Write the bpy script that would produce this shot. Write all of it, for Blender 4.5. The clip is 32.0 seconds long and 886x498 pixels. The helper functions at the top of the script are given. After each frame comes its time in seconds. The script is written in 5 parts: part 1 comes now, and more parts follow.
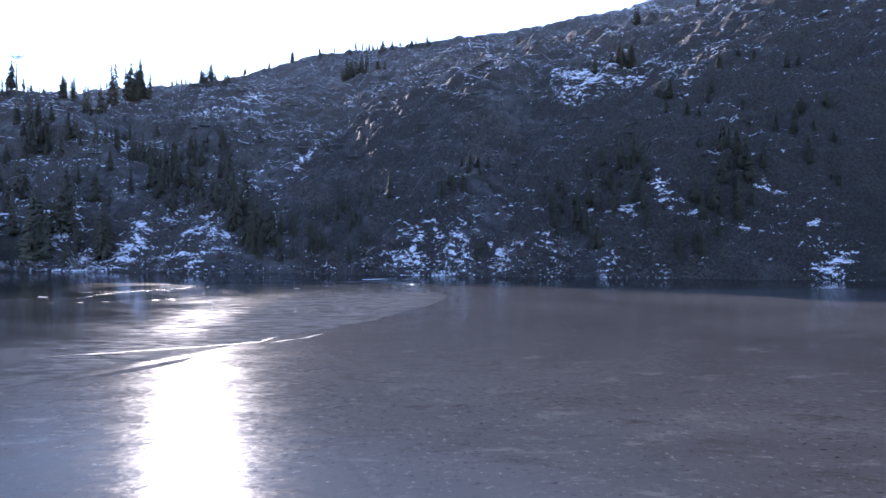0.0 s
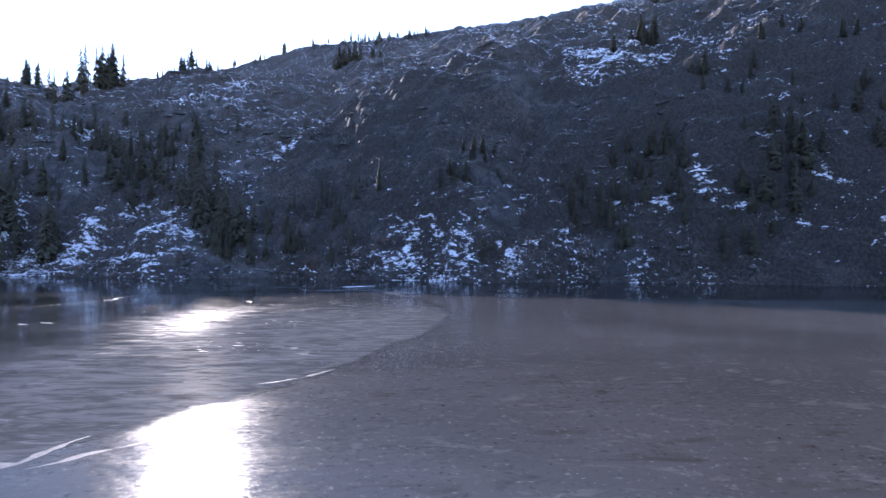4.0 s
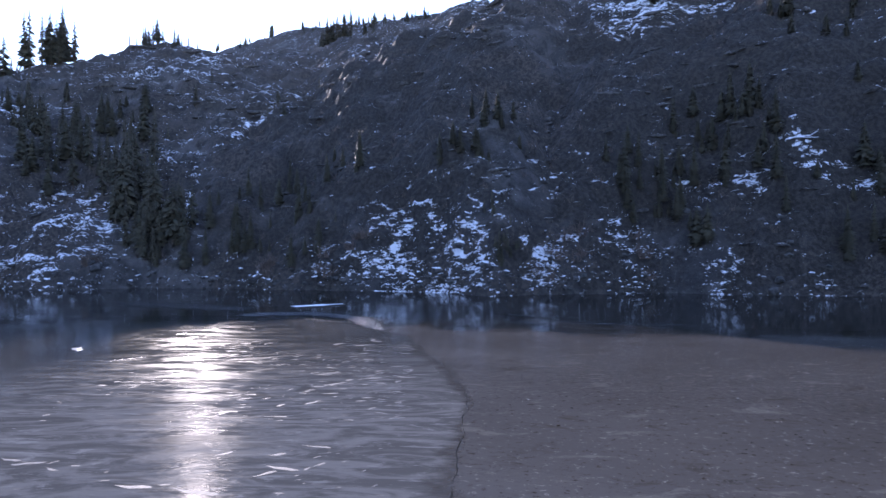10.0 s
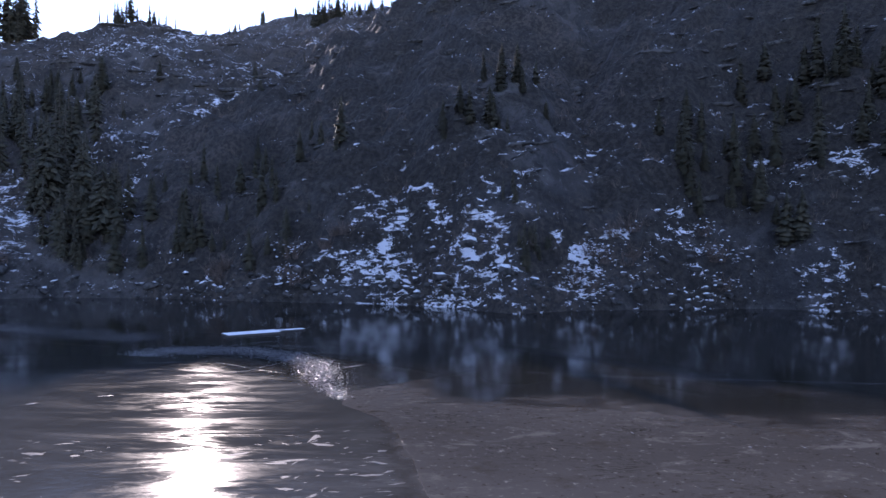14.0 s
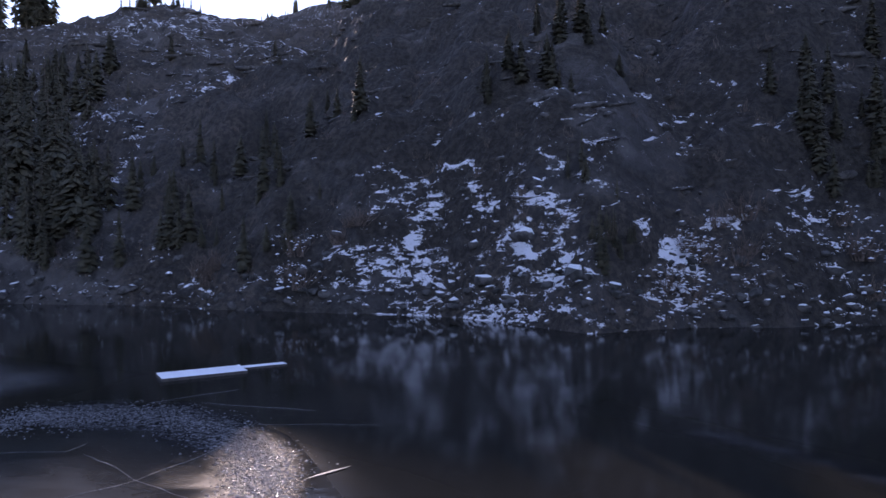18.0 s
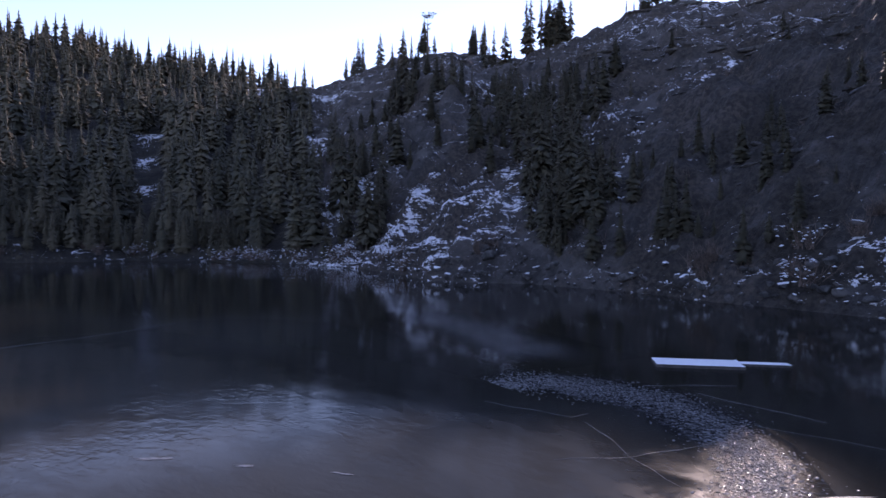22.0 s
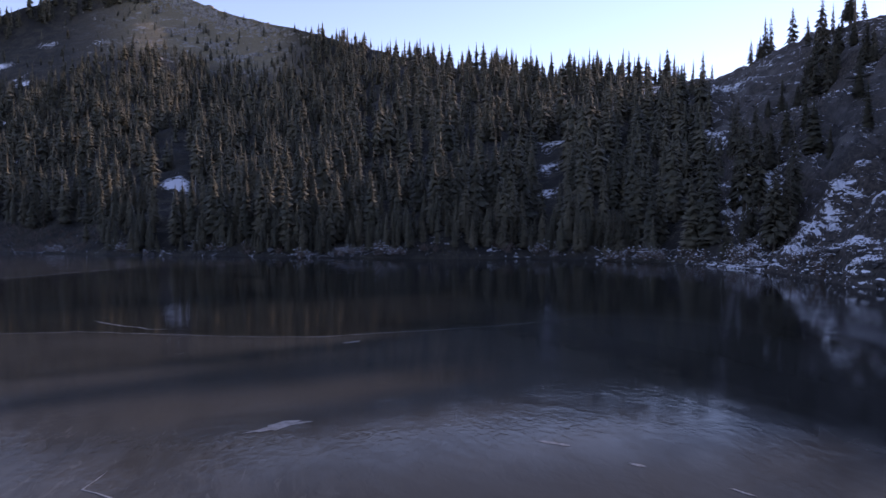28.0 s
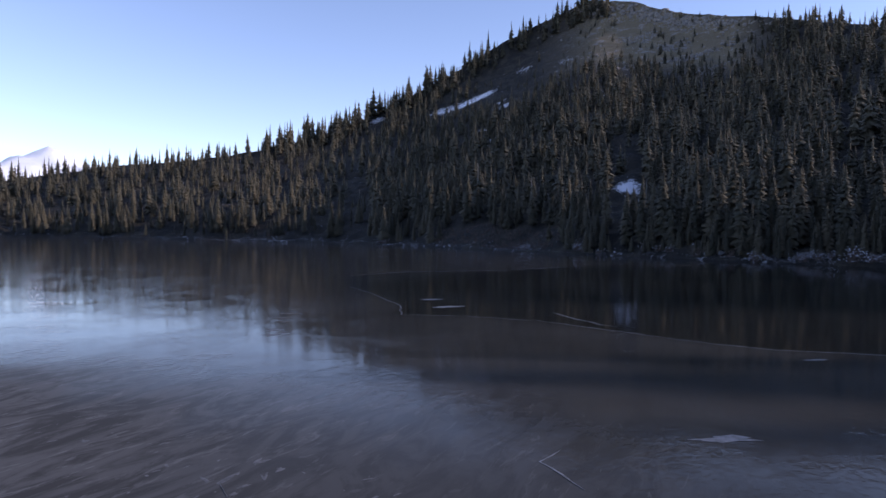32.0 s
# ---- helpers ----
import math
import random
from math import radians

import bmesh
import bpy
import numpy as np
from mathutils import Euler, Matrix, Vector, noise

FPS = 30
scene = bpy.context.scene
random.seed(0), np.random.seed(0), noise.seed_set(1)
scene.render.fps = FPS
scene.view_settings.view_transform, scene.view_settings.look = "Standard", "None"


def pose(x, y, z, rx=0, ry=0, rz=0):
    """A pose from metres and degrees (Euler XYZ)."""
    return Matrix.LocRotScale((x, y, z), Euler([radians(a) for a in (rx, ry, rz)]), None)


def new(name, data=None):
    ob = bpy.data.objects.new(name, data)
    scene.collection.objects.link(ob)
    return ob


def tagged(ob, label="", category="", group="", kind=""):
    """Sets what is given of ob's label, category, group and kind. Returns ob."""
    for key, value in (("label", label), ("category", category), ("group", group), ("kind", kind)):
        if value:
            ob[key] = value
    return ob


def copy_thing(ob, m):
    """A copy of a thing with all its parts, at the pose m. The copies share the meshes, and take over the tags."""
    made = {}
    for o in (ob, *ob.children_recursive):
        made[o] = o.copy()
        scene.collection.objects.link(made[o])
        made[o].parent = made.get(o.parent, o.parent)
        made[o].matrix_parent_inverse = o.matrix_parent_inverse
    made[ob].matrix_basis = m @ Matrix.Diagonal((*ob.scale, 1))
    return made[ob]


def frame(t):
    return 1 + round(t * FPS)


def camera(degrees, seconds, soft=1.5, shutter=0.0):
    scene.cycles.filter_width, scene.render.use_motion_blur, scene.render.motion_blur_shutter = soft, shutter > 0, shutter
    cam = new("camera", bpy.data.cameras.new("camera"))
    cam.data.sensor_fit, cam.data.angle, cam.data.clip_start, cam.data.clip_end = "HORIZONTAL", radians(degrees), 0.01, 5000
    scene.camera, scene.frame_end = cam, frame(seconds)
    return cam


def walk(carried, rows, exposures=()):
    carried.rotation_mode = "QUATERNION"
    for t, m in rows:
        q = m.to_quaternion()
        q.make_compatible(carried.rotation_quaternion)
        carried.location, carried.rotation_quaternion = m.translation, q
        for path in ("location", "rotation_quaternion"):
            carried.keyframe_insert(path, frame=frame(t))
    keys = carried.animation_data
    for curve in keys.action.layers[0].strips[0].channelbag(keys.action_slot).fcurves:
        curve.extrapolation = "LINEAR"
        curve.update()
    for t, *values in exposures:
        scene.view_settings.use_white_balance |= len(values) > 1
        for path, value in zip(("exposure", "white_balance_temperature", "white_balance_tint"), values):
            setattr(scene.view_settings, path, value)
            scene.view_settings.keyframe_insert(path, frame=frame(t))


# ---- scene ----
cam = camera(66.6, 32.0)

# ---------------------------------------------------------------- camera and its flight
# t, x, y, z, tilt, lean, heading (degrees)
PATH = [
    (0, 0.34, 0.53, 6.62, 90.03, -0.24, 0.00),
    (1.5, 0.39, 10.40, 6.62, 90.04, -0.22, 0.01),
    (3, 0.44, 20.59, 6.62, 90.05, -0.20, 0.02),
    (3.5, 0.45, 24.03, 6.62, 90.05, -0.17, -0.00),
    (5.5, 0.46, 37.81, 6.62, 90.05, -0.12, -0.00),
    (6, 0.46, 41.24, 6.62, 90.05, -0.12, 0.02),
    (7.5, 0.41, 51.43, 6.62, 90.01, -0.04, 0.05),
    (9, 0.32, 61.42, 6.62, 89.94, 0.09, 0.08),
    (10.5, 0.16, 71.19, 6.62, 89.95, 0.04, 0.02),
    (12, -0.06, 80.76, 6.62, 89.93, 0.02, 0.04),
    (13.5, -0.36, 90.16, 6.62, 89.89, -0.09, -0.05),
    (14.5, -0.61, 96.39, 6.62, 89.82, -0.14, -0.10),
    (16.5, -1.10, 107.63, 6.62, 89.63, 0.16, -0.52),
    (17, -1.10, 109.65, 6.62, 89.58, 0.13, -0.51),
    (17.5, -1.10, 110.89, 6.62, 89.48, 0.10, 0.05),
    (18, -1.10, 111.55, 6.62, 89.38, 0.01, 3.11),
    (18.5, -1.16, 111.82, 6.57, 89.25, -0.15, 8.46),
    (19, -1.19, 111.98, 6.54, 89.10, -0.31, 13.75),
    (19.5, -1.23, 112.15, 6.51, 88.97, -0.41, 18.84),
    (20, -1.26, 112.15, 6.47, 88.87, -0.46, 23.90),
    (20.5, -1.30, 112.15, 6.44, 88.79, -0.47, 28.88),
    (21, -1.33, 112.15, 6.41, 88.72, -0.47, 33.79),
    (21.5, -1.37, 112.15, 6.38, 88.67, -0.44, 38.66),
    (22, -1.40, 112.15, 6.35, 88.63, -0.39, 43.50),
    (22.5, -1.40, 112.15, 6.35, 88.58, -0.34, 48.37),
    (23, -1.40, 112.15, 6.35, 88.52, -0.26, 51.67),
    (23.5, -1.40, 112.15, 6.35, 88.47, -0.18, 53.93),
    (24, -1.40, 112.15, 6.35, 88.43, -0.14, 55.73),
    (24.5, -1.40, 112.15, 6.35, 88.41, -0.11, 57.83),
    (25, -1.40, 112.15, 6.35, 88.40, -0.08, 60.30),
    (25.5, -1.40, 112.15, 6.35, 88.40, -0.07, 63.03),
    (27.5, -1.40, 112.15, 6.35, 88.47, 0.00, 72.77),
    (28, -1.40, 112.15, 6.35, 88.48, 0.02, 76.10),
    (28.5, -1.40, 112.15, 6.35, 88.50, 0.07, 80.15),
    (29, -1.40, 112.15, 6.35, 88.52, 0.09, 84.51),
    (29.5, -1.40, 112.15, 6.35, 88.55, 0.04, 89.47),
    (30, -1.40, 112.15, 6.35, 88.58, -0.09, 94.49),
    (30.5, -1.40, 112.15, 6.35, 88.60, -0.23, 99.57),
    (31, -1.40, 112.15, 6.35, 88.58, -0.32, 104.53),
    (31.5, -1.40, 112.15, 6.35, 88.53, -0.41, 109.02),
    (32, -1.40, 112.15, 6.35, 88.45, -0.56, 112.92),
]
walk(cam, [(t, pose(x, y, z, tilt, lean, head)) for t, x, y, z, tilt, lean, head in PATH],
     exposures=((0.0, 2.42, 6000, 24), (9.0, 2.35, 6100, 26), (14.0, 2.08, 6400, 29), (17.0, 1.9, 6900, 34), (21.0, 1.72, 6800, 35), (25.0, 1.52, 6650, 38), (28.0, 1.42, 6850, 36), (30.0, 1.22, 6750, 31), (32.0, 1.05, 6450, 29)))

# ---------------------------------------------------------------- light
SUN_HEAD, SUN_UP = 20.2, 20.5
world = bpy.data.worlds.new("winter_sky")
scene.world = world
world.use_nodes = True
wn = world.node_tree
wn.nodes.clear()
sky = wn.nodes.new("ShaderNodeTexSky")
sky.sky_type, sky.sun_disc = "NISHITA", False
sky.sun_elevation, sky.sun_rotation = radians(SUN_UP), radians(-SUN_HEAD)
sky.altitude, sky.air_density, sky.dust_density, sky.ozone_density = 2500, 1.0, 0.1, 1.2
wback = wn.nodes.new("ShaderNodeBackground")
wback.inputs["Strength"].default_value = 0.12
wout = wn.nodes.new("ShaderNodeOutputWorld")
wn.links.new(sky.outputs[0], wback.inputs[0])
wn.links.new(wback.outputs[0], wout.inputs[0])

sun_data = bpy.data.lights.new("sun", "SUN")
sun_data.energy, sun_data.angle, sun_data.color = 1.7, radians(0.53), (1.0, 0.93, 0.84)
sun = new("sun", sun_data)
to_sun = Vector((-math.sin(radians(SUN_HEAD)) * math.cos(radians(SUN_UP)),
                 math.cos(radians(SUN_HEAD)) * math.cos(radians(SUN_UP)), math.sin(radians(SUN_UP))))
sun.matrix_world = Matrix.Translation((-60, 160, 220)) @ to_sun.to_track_quat("Z", "Y").to_matrix().to_4x4()


# ---------------------------------------------------------------- materials
class Mat:
    """A small builder for one principled node material."""

    def __init__(self, name, rough=0.8, metal=0.0, ior=1.45):
        self.m = bpy.data.materials.new(name)
        self.m.use_nodes = True
        self.t = self.m.node_tree
        self.b = self.t.nodes["Principled BSDF"]
        self.b.inputs["Roughness"].default_value = rough
        self.b.inputs["Metallic"].default_value = metal
        self.b.inputs["IOR"].default_value = ior
        self.geo = self.t.nodes.new("ShaderNodeNewGeometry")

    def link(self, a, b):
        self.t.links.new(a, b)

    def put(self, value, socket):
        if hasattr(value, "is_output"):
            self.link(value, socket)
        else:
            socket.default_value = value

    def noise(self, scale, detail=4, rough=0.55, stretch=(1, 1, 1), warp=0.0):
        mp = self.t.nodes.new("ShaderNodeMapping")
        mp.inputs["Scale"].default_value = stretch
        self.link(self.geo.outputs["Position"], mp.inputs[0])
        n = self.t.nodes.new("ShaderNodeTexNoise")
        n.inputs["Scale"].default_value, n.inputs["Detail"].default_value = scale, detail
        n.inputs["Roughness"].default_value, n.inputs["Distortion"].default_value = rough, warp
        self.link(mp.outputs[0], n.inputs["Vector"])
        return n.outputs["Fac"]

    def cells(self, scale, feature="F1", stretch=(1, 1, 1), out="Distance"):
        mp = self.t.nodes.new("ShaderNodeMapping")
        mp.inputs["Scale"].default_value = stretch
        self.link(self.geo.outputs["Position"], mp.inputs[0])
        n = self.t.nodes.new("ShaderNodeTexVoronoi")
        n.feature = feature
        n.inputs["Scale"].default_value = scale
        self.link(mp.outputs[0], n.inputs["Vector"])
        return n.outputs[out]

    def attr(self, name):
        n = self.t.nodes.new("ShaderNodeAttribute")
        n.attribute_name = name
        return n.outputs["Fac"]

    def up(self):
        n = self.t.nodes.new("ShaderNodeSeparateXYZ")
        self.link(self.geo.outputs["Normal"], n.inputs[0])
        return n.outputs["Z"]

    def island(self):
        return self.geo.outputs["Random Per Island"]

    def each(self):
        n = self.t.nodes.new("ShaderNodeObjectInfo")
        return n.outputs["Random"]

    def calc(self, op, a, b=0.0, c=0.0):
        n = self.t.nodes.new("ShaderNodeMath")
        n.operation = op
        for value, socket in zip((a, b, c), n.inputs):
            self.put(value, socket)
        return n.outputs[0]

    def step(self, value, low, high, to_low=0.0, to_high=1.0):
        n = self.t.nodes.new("ShaderNodeMapRange")
        n.interpolation_type = "SMOOTHSTEP"
        self.put(value, n.inputs["Value"])
        for key, v in (("From Min", low), ("From Max", high), ("To Min", to_low), ("To Max", to_high)):
            n.inputs[key].default_value = v
        return n.outputs[0]

    def mix(self, fac, a, b):
        n = self.t.nodes.new("ShaderNodeMix")
        n.data_type = "RGBA"
        self.put(fac, n.inputs["Factor"])
        for value, socket in ((a, n.inputs[6]), (b, n.inputs[7])):
            self.put(value if hasattr(value, "is_output") else (*value, 1), socket)
        return n.outputs[2]

    def color(self, value):
        self.put(value if hasattr(value, "is_output") else (*value, 1), self.b.inputs["Base Color"])

    def rough(self, value):
        self.put(value, self.b.inputs["Roughness"])

    def bump(self, height, strength=0.5, distance=0.1, base=None):
        n = self.t.nodes.new("ShaderNodeBump")
        n.inputs["Strength"].default_value, n.inputs["Distance"].default_value = strength, distance
        self.put(height, n.inputs["Height"])
        if base:
            self.link(base, n.inputs["Normal"])
        self.link(n.outputs[0], self.b.inputs["Normal"])
        return n.outputs[0]


def rock_ground():
    """Dark rock, darker on its steep faces, heather and grass, with thin snow on the ledges."""
    k = Mat("hillside_rock_and_snow", 0.85)
    big, mid, fine = k.noise(0.045, 3), k.noise(0.3, 5, 0.62, (1, 1, 0.6)), k.noise(1.5, 5, 0.68)
    rock = k.mix(k.step(k.noise(0.11, 5, 0.6, (1, 1, 1.6), 0.8), 0.42, 0.6), (0.058, 0.051, 0.047), (0.125, 0.113, 0.105))
    rock = k.mix(k.step(mid, 0.50, 0.64), rock, (0.030, 0.027, 0.025))
    rock = k.mix(k.step(fine, 0.56, 0.70), rock, (0.185, 0.170, 0.160))
    # the steeper the face, the darker the rock tone
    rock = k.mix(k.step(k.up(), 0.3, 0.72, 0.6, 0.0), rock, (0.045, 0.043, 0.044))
    brush = k.mix(k.step(fine, 0.38, 0.62), (0.027, 0.022, 0.019), (0.095, 0.076, 0.062))
    base = k.mix(k.step(k.calc("ADD", big, k.calc("MULTIPLY", fine, 0.25)), 0.52, 0.68), rock, brush)
    meadow = k.mix(k.step(k.noise(0.10, 6, 0.72), 0.54, 0.64), k.mix(k.step(fine, 0.3, 0.7), (0.11, 0.085, 0.048), (0.25, 0.195, 0.115)), (0.26, 0.24, 0.21))
    heather = k.mix(k.step(fine, 0.38, 0.64), (0.022, 0.019, 0.016), (0.060, 0.049, 0.040))
    cover = k.step(k.calc("ADD", k.noise(0.11, 5, 0.65), k.calc("MULTIPLY", k.attr("heath"), 0.28)), 0.52, 0.66)
    base = k.mix(cover, base, heather)
    base = k.mix(k.attr("bald"), base, meadow)
    # forest floor, its colour darkened in place of the shade between the trees
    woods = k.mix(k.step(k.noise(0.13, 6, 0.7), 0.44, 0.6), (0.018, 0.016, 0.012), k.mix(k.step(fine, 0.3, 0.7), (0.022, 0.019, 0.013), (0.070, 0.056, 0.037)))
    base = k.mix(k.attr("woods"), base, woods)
    # snow lies where the patch map, the ledge and the grain agree
    patchy = k.noise(0.6, 7, 0.7, (0.75, 0.75, 1.2), 1.0)
    streak = k.noise(1.3, 7, 0.74, (0.5, 0.5, 1.5), 0.9)
    lie = k.calc("ADD", k.calc("MULTIPLY", patchy, 1.0), k.calc("MULTIPLY", streak, 0.85))
    lie = k.calc("ADD", lie, k.calc("MULTIPLY", k.up(), 0.42))
    lie = k.calc("ADD", lie, k.calc("MULTIPLY", k.noise(3.4, 5, 0.72), 0.34))
    lie = k.calc("ADD", lie, k.attr("snow"))
    snow = k.step(lie, 1.575, 1.60)
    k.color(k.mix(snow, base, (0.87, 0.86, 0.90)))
    k.rough(k.step(snow, 0, 1, 0.85, 0.6))
    k.bump(k.calc("ADD", k.calc("MULTIPLY", mid, 1.0), k.calc("MULTIPLY", fine, 0.6)), 1.0, 1.1)
    return k.m


def fading(k):
    """Lets a sheet thin out where its fade runs to nothing, in ragged patches."""
    edge = k.calc("ADD", k.attr("fade"), k.calc("MULTIPLY", k.calc("SUBTRACT", k.noise(0.7, 5, 0.65, (0.6, 1.2, 1), 0.8), 0.5), 1.1))
    k.put(k.step(edge, 0.22, 0.78), k.b.inputs["Alpha"])


def rough_ice(name, fade=False):
    k = Mat(name, 0.3, 0, 1.31)
    k.b.inputs["Specular IOR Level"].default_value = 0.04
    big, mid, fine = k.noise(0.035, 4, 0.55, (1, 1, 1), 0.6), k.noise(0.45, 6, 0.68, (0.7, 1.2, 1), 0.5), k.noise(3.2, 5, 0.72)
    c = k.mix(k.step(big, 0.35, 0.65), (0.053, 0.049, 0.045), (0.080, 0.075, 0.069))
    c = k.mix(k.step(mid, 0.54, 0.70), c, (0.046, 0.040, 0.033))
    c = k.mix(k.step(mid, 0.44, 0.34), c, (0.099, 0.093, 0.083))
    c = k.mix(k.step(fine, 0.58, 0.70), c, (0.148, 0.140, 0.126))
    c = k.mix(k.step(fine, 0.42, 0.32), c, (0.032, 0.026, 0.021))
    squig = k.calc("ABSOLUTE", k.calc("SUBTRACT", k.noise(1.5, 4, 0.6, (0.6, 1.5, 1), 0.9), 0.5))
    where = k.step(k.noise(0.16, 4, 0.65, (0.8, 1.2, 1), 0.8), 0.50, 0.64, 0.05, 0.75)
    c = k.mix(k.calc("MULTIPLY", k.step(squig, 0.028, 0.004), where), c, (0.027, 0.024, 0.019))
    lines = k.cells(0.11, "DISTANCE_TO_EDGE", (1.0, 1.6, 1))
    c = k.mix(k.step(lines, 0.010, 0.0, 0.0, 0.16), c, (0.035, 0.031, 0.026))
    k.color(c)
    k.rough(k.calc("ADD", k.step(mid, 0.3, 0.7, 0.11, 0.18), k.step(fine, 0.3, 0.7, 0.0, 0.07)))
    k.bump(k.calc("ADD", mid, k.calc("MULTIPLY", fine, 0.4)), 0.22, 0.06)
    if fade:
        fading(k)
    return k.m


def smooth_ice(name, fade=False):
    """Glassy new ice with frozen ripples; older, whiter and full of feathers towards the start of the flight, the white
    partly standing in for glare.
    """
    k = Mat(name, 0.15, 0, 1.31)
    big = k.noise(0.05, 5, 0.62, (1, 1, 1), 1.8)
    swirl, fine = k.noise(0.5, 6, 0.68, (0.5, 1.4, 1), 1.8), k.noise(2.9, 3, 0.5, (0.7, 1.2, 1), 0.7)
    feathers = k.noise(1.1, 6, 0.72, (0.35, 1.5, 1), 1.4)
    split = k.t.nodes.new("ShaderNodeSeparateXYZ")
    k.link(k.geo.outputs["Position"], split.inputs[0])
    old = k.calc("MULTIPLY", k.step(k.calc("ADD", split.outputs["Y"], k.calc("MULTIPLY", big, 34.0)), 136.0, 106.0), k.step(k.calc("ADD", split.outputs["X"], k.calc("MULTIPLY", big, 24.0)), -28.0, -2.0))
    mottled = k.step(split.outputs["X"], -30.0, -14.0)
    k.put(k.calc("MULTIPLY", k.step(old, 0, 1, 0.42, 0.009), k.step(mottled, 0, 1, 1.0, 0.05)), k.b.inputs["Specular IOR Level"])
    c = k.mix(k.step(big, 0.36, 0.64), (0.037, 0.0365, 0.034), (0.056, 0.055, 0.052))
    # milky tone, also raised in place of sky reflection and veiling glare
    c = k.mix(k.calc("MULTIPLY", old, 0.8), c, k.mix(k.step(swirl, 0.40, 0.60), (0.080, 0.078, 0.074), (0.150, 0.146, 0.139)))
    c = k.mix(k.calc("MULTIPLY", k.step(feathers, 0.56, 0.64), k.calc("MULTIPLY", old, 0.6)), c, (0.20, 0.197, 0.19))
    c = k.mix(k.calc("MULTIPLY", k.step(swirl, 0.60, 0.70), 0.12), c, (0.085, 0.086, 0.090))
    k.color(c)
    milk = k.calc("MULTIPLY", old, k.calc("ADD", k.step(feathers, 0.40, 0.60, 0.0, 0.11), k.step(swirl, 0.35, 0.65, 0.0, 0.05)))
    dull = k.calc("MULTIPLY", k.step(k.noise(0.32, 6, 0.7, (0.45, 1.3, 1), 2.2), 0.42, 0.60, 0.0, 0.14), mottled)
    k.rough(k.calc("ADD", k.calc("ADD", dull, k.step(big, 0.35, 0.65, 0.045, 0.08)), milk))
    waves = k.calc("MULTIPLY", k.step(k.noise(0.14, 4, 0.6, (1, 1, 1), 0.8), 0.36, 0.60, 0.35, 1.8), fine)
    k.bump(k.calc("ADD", k.calc("MULTIPLY", swirl, k.step(mottled, 0, 1, 0.08, 0.7)), k.calc("ADD", waves, k.calc("MULTIPLY", feathers, k.step(k.calc("ADD", old, k.calc("MULTIPLY", mottled, 0.4)), 0, 1, 0.0, 0.8)))), 0.07 if fade else 0.14, 0.05)
    if fade:
        fading(k)
    return k.m


def clear_ice():
    k = Mat("thin_dark_clear_ice", 0.1, 0, 1.31)
    big, fine = k.noise(0.05, 4, 0.6, (1, 1, 1), 1.2), k.noise(2.3, 2, 0.5, (0.8, 1.2, 1), 0.8)
    k.color(k.mix(k.step(big, 0.4, 0.7), (0.024, 0.024, 0.022), (0.042, 0.041, 0.039)))
    k.b.inputs["Specular IOR Level"].default_value = 0.12
    k.rough(k.step(big, 0.35, 0.65, 0.05, 0.09))
    k.bump(fine, 0.06, 0.05)
    return k.m


def frazil():
    k = Mat("grey_frazil_film", 0.2, 0, 1.31)
    n = k.noise(0.6, 6, 0.7, (0.6, 1.3, 1), 0.6)
    k.color(k.mix(k.step(n, 0.4, 0.65), (0.018, 0.018, 0.019), (0.075, 0.075, 0.078)))
    k.bump(k.noise(4.0, 4, 0.7), 0.25, 0.03)
    fading(k)
    return k.m


def brash_sheet():
    k = Mat("crushed_ice_bed", 0.2, 0, 1.31)
    a, b = k.noise(3.0, 6, 0.75, (0.8, 1.2, 1)), k.cells(6.0, "F1", (0.7, 1.2, 1))
    k.color(k.mix(k.step(a, 0.4, 0.66), (0.012, 0.012, 0.013), (0.062, 0.062, 0.065)))
    k.b.inputs["Specular IOR Level"].default_value = 0.008
    k.rough(k.step(a, 0.35, 0.65, 0.20, 0.34))
    k.bump(k.calc("ADD", a, k.calc("MULTIPLY", b, 0.5)), 0.4, 0.06)
    fading(k)
    return k.m


def lake_water():
    k = Mat("dark_lake_water", 0.07, 0, 1.333)
    wave, slick = k.noise(1.3, 4, 0.6, (0.35, 1.0, 1)), k.noise(0.05, 4, 0.6, (1, 1, 1), 1.0)
    k.color((0.016, 0.0158, 0.014))
    k.rough(k.step(slick, 0.35, 0.65, 0.05, 0.13))
    k.bump(wave, 0.10, 0.04)
    return k.m


def plain(name, low, high, scale=3.0, rough=0.85, bump=0.3, dist=0.05):
    k = Mat(name, rough)
    n = k.noise(scale, 5, 0.6)
    k.color(k.mix(k.step(n, 0.3, 0.7), low, high))
    k.bump(n, bump, dist)
    return k.m


def foliage(name, low, high, own=False):
    k = Mat(name, 0.75)
    n = k.noise(0.7, 3)
    c = k.mix(k.step(n, 0.3, 0.7), low, high)
    c = k.mix(k.calc("MULTIPLY", k.island(), 0.5), c, (high[0] * 1.5, high[1] * 1.2, high[2] * 0.9))
    c = k.mix(k.calc("MULTIPLY", k.each(), 0.35), c, low)
    if own:
        c = k.mix(k.step(k.attr("tone"), 0.0, 0.5, 0.65, 0.0), c, (low[0] * 0.6, low[1] * 0.6, low[2] * 0.6))
        c = k.mix(k.step(k.attr("tone"), 0.5, 1.0, 0.0, 0.6), c, (high[0] * 1.35, high[1] * 1.2, high[2] * 1.1))
    k.color(c)
    return k.m


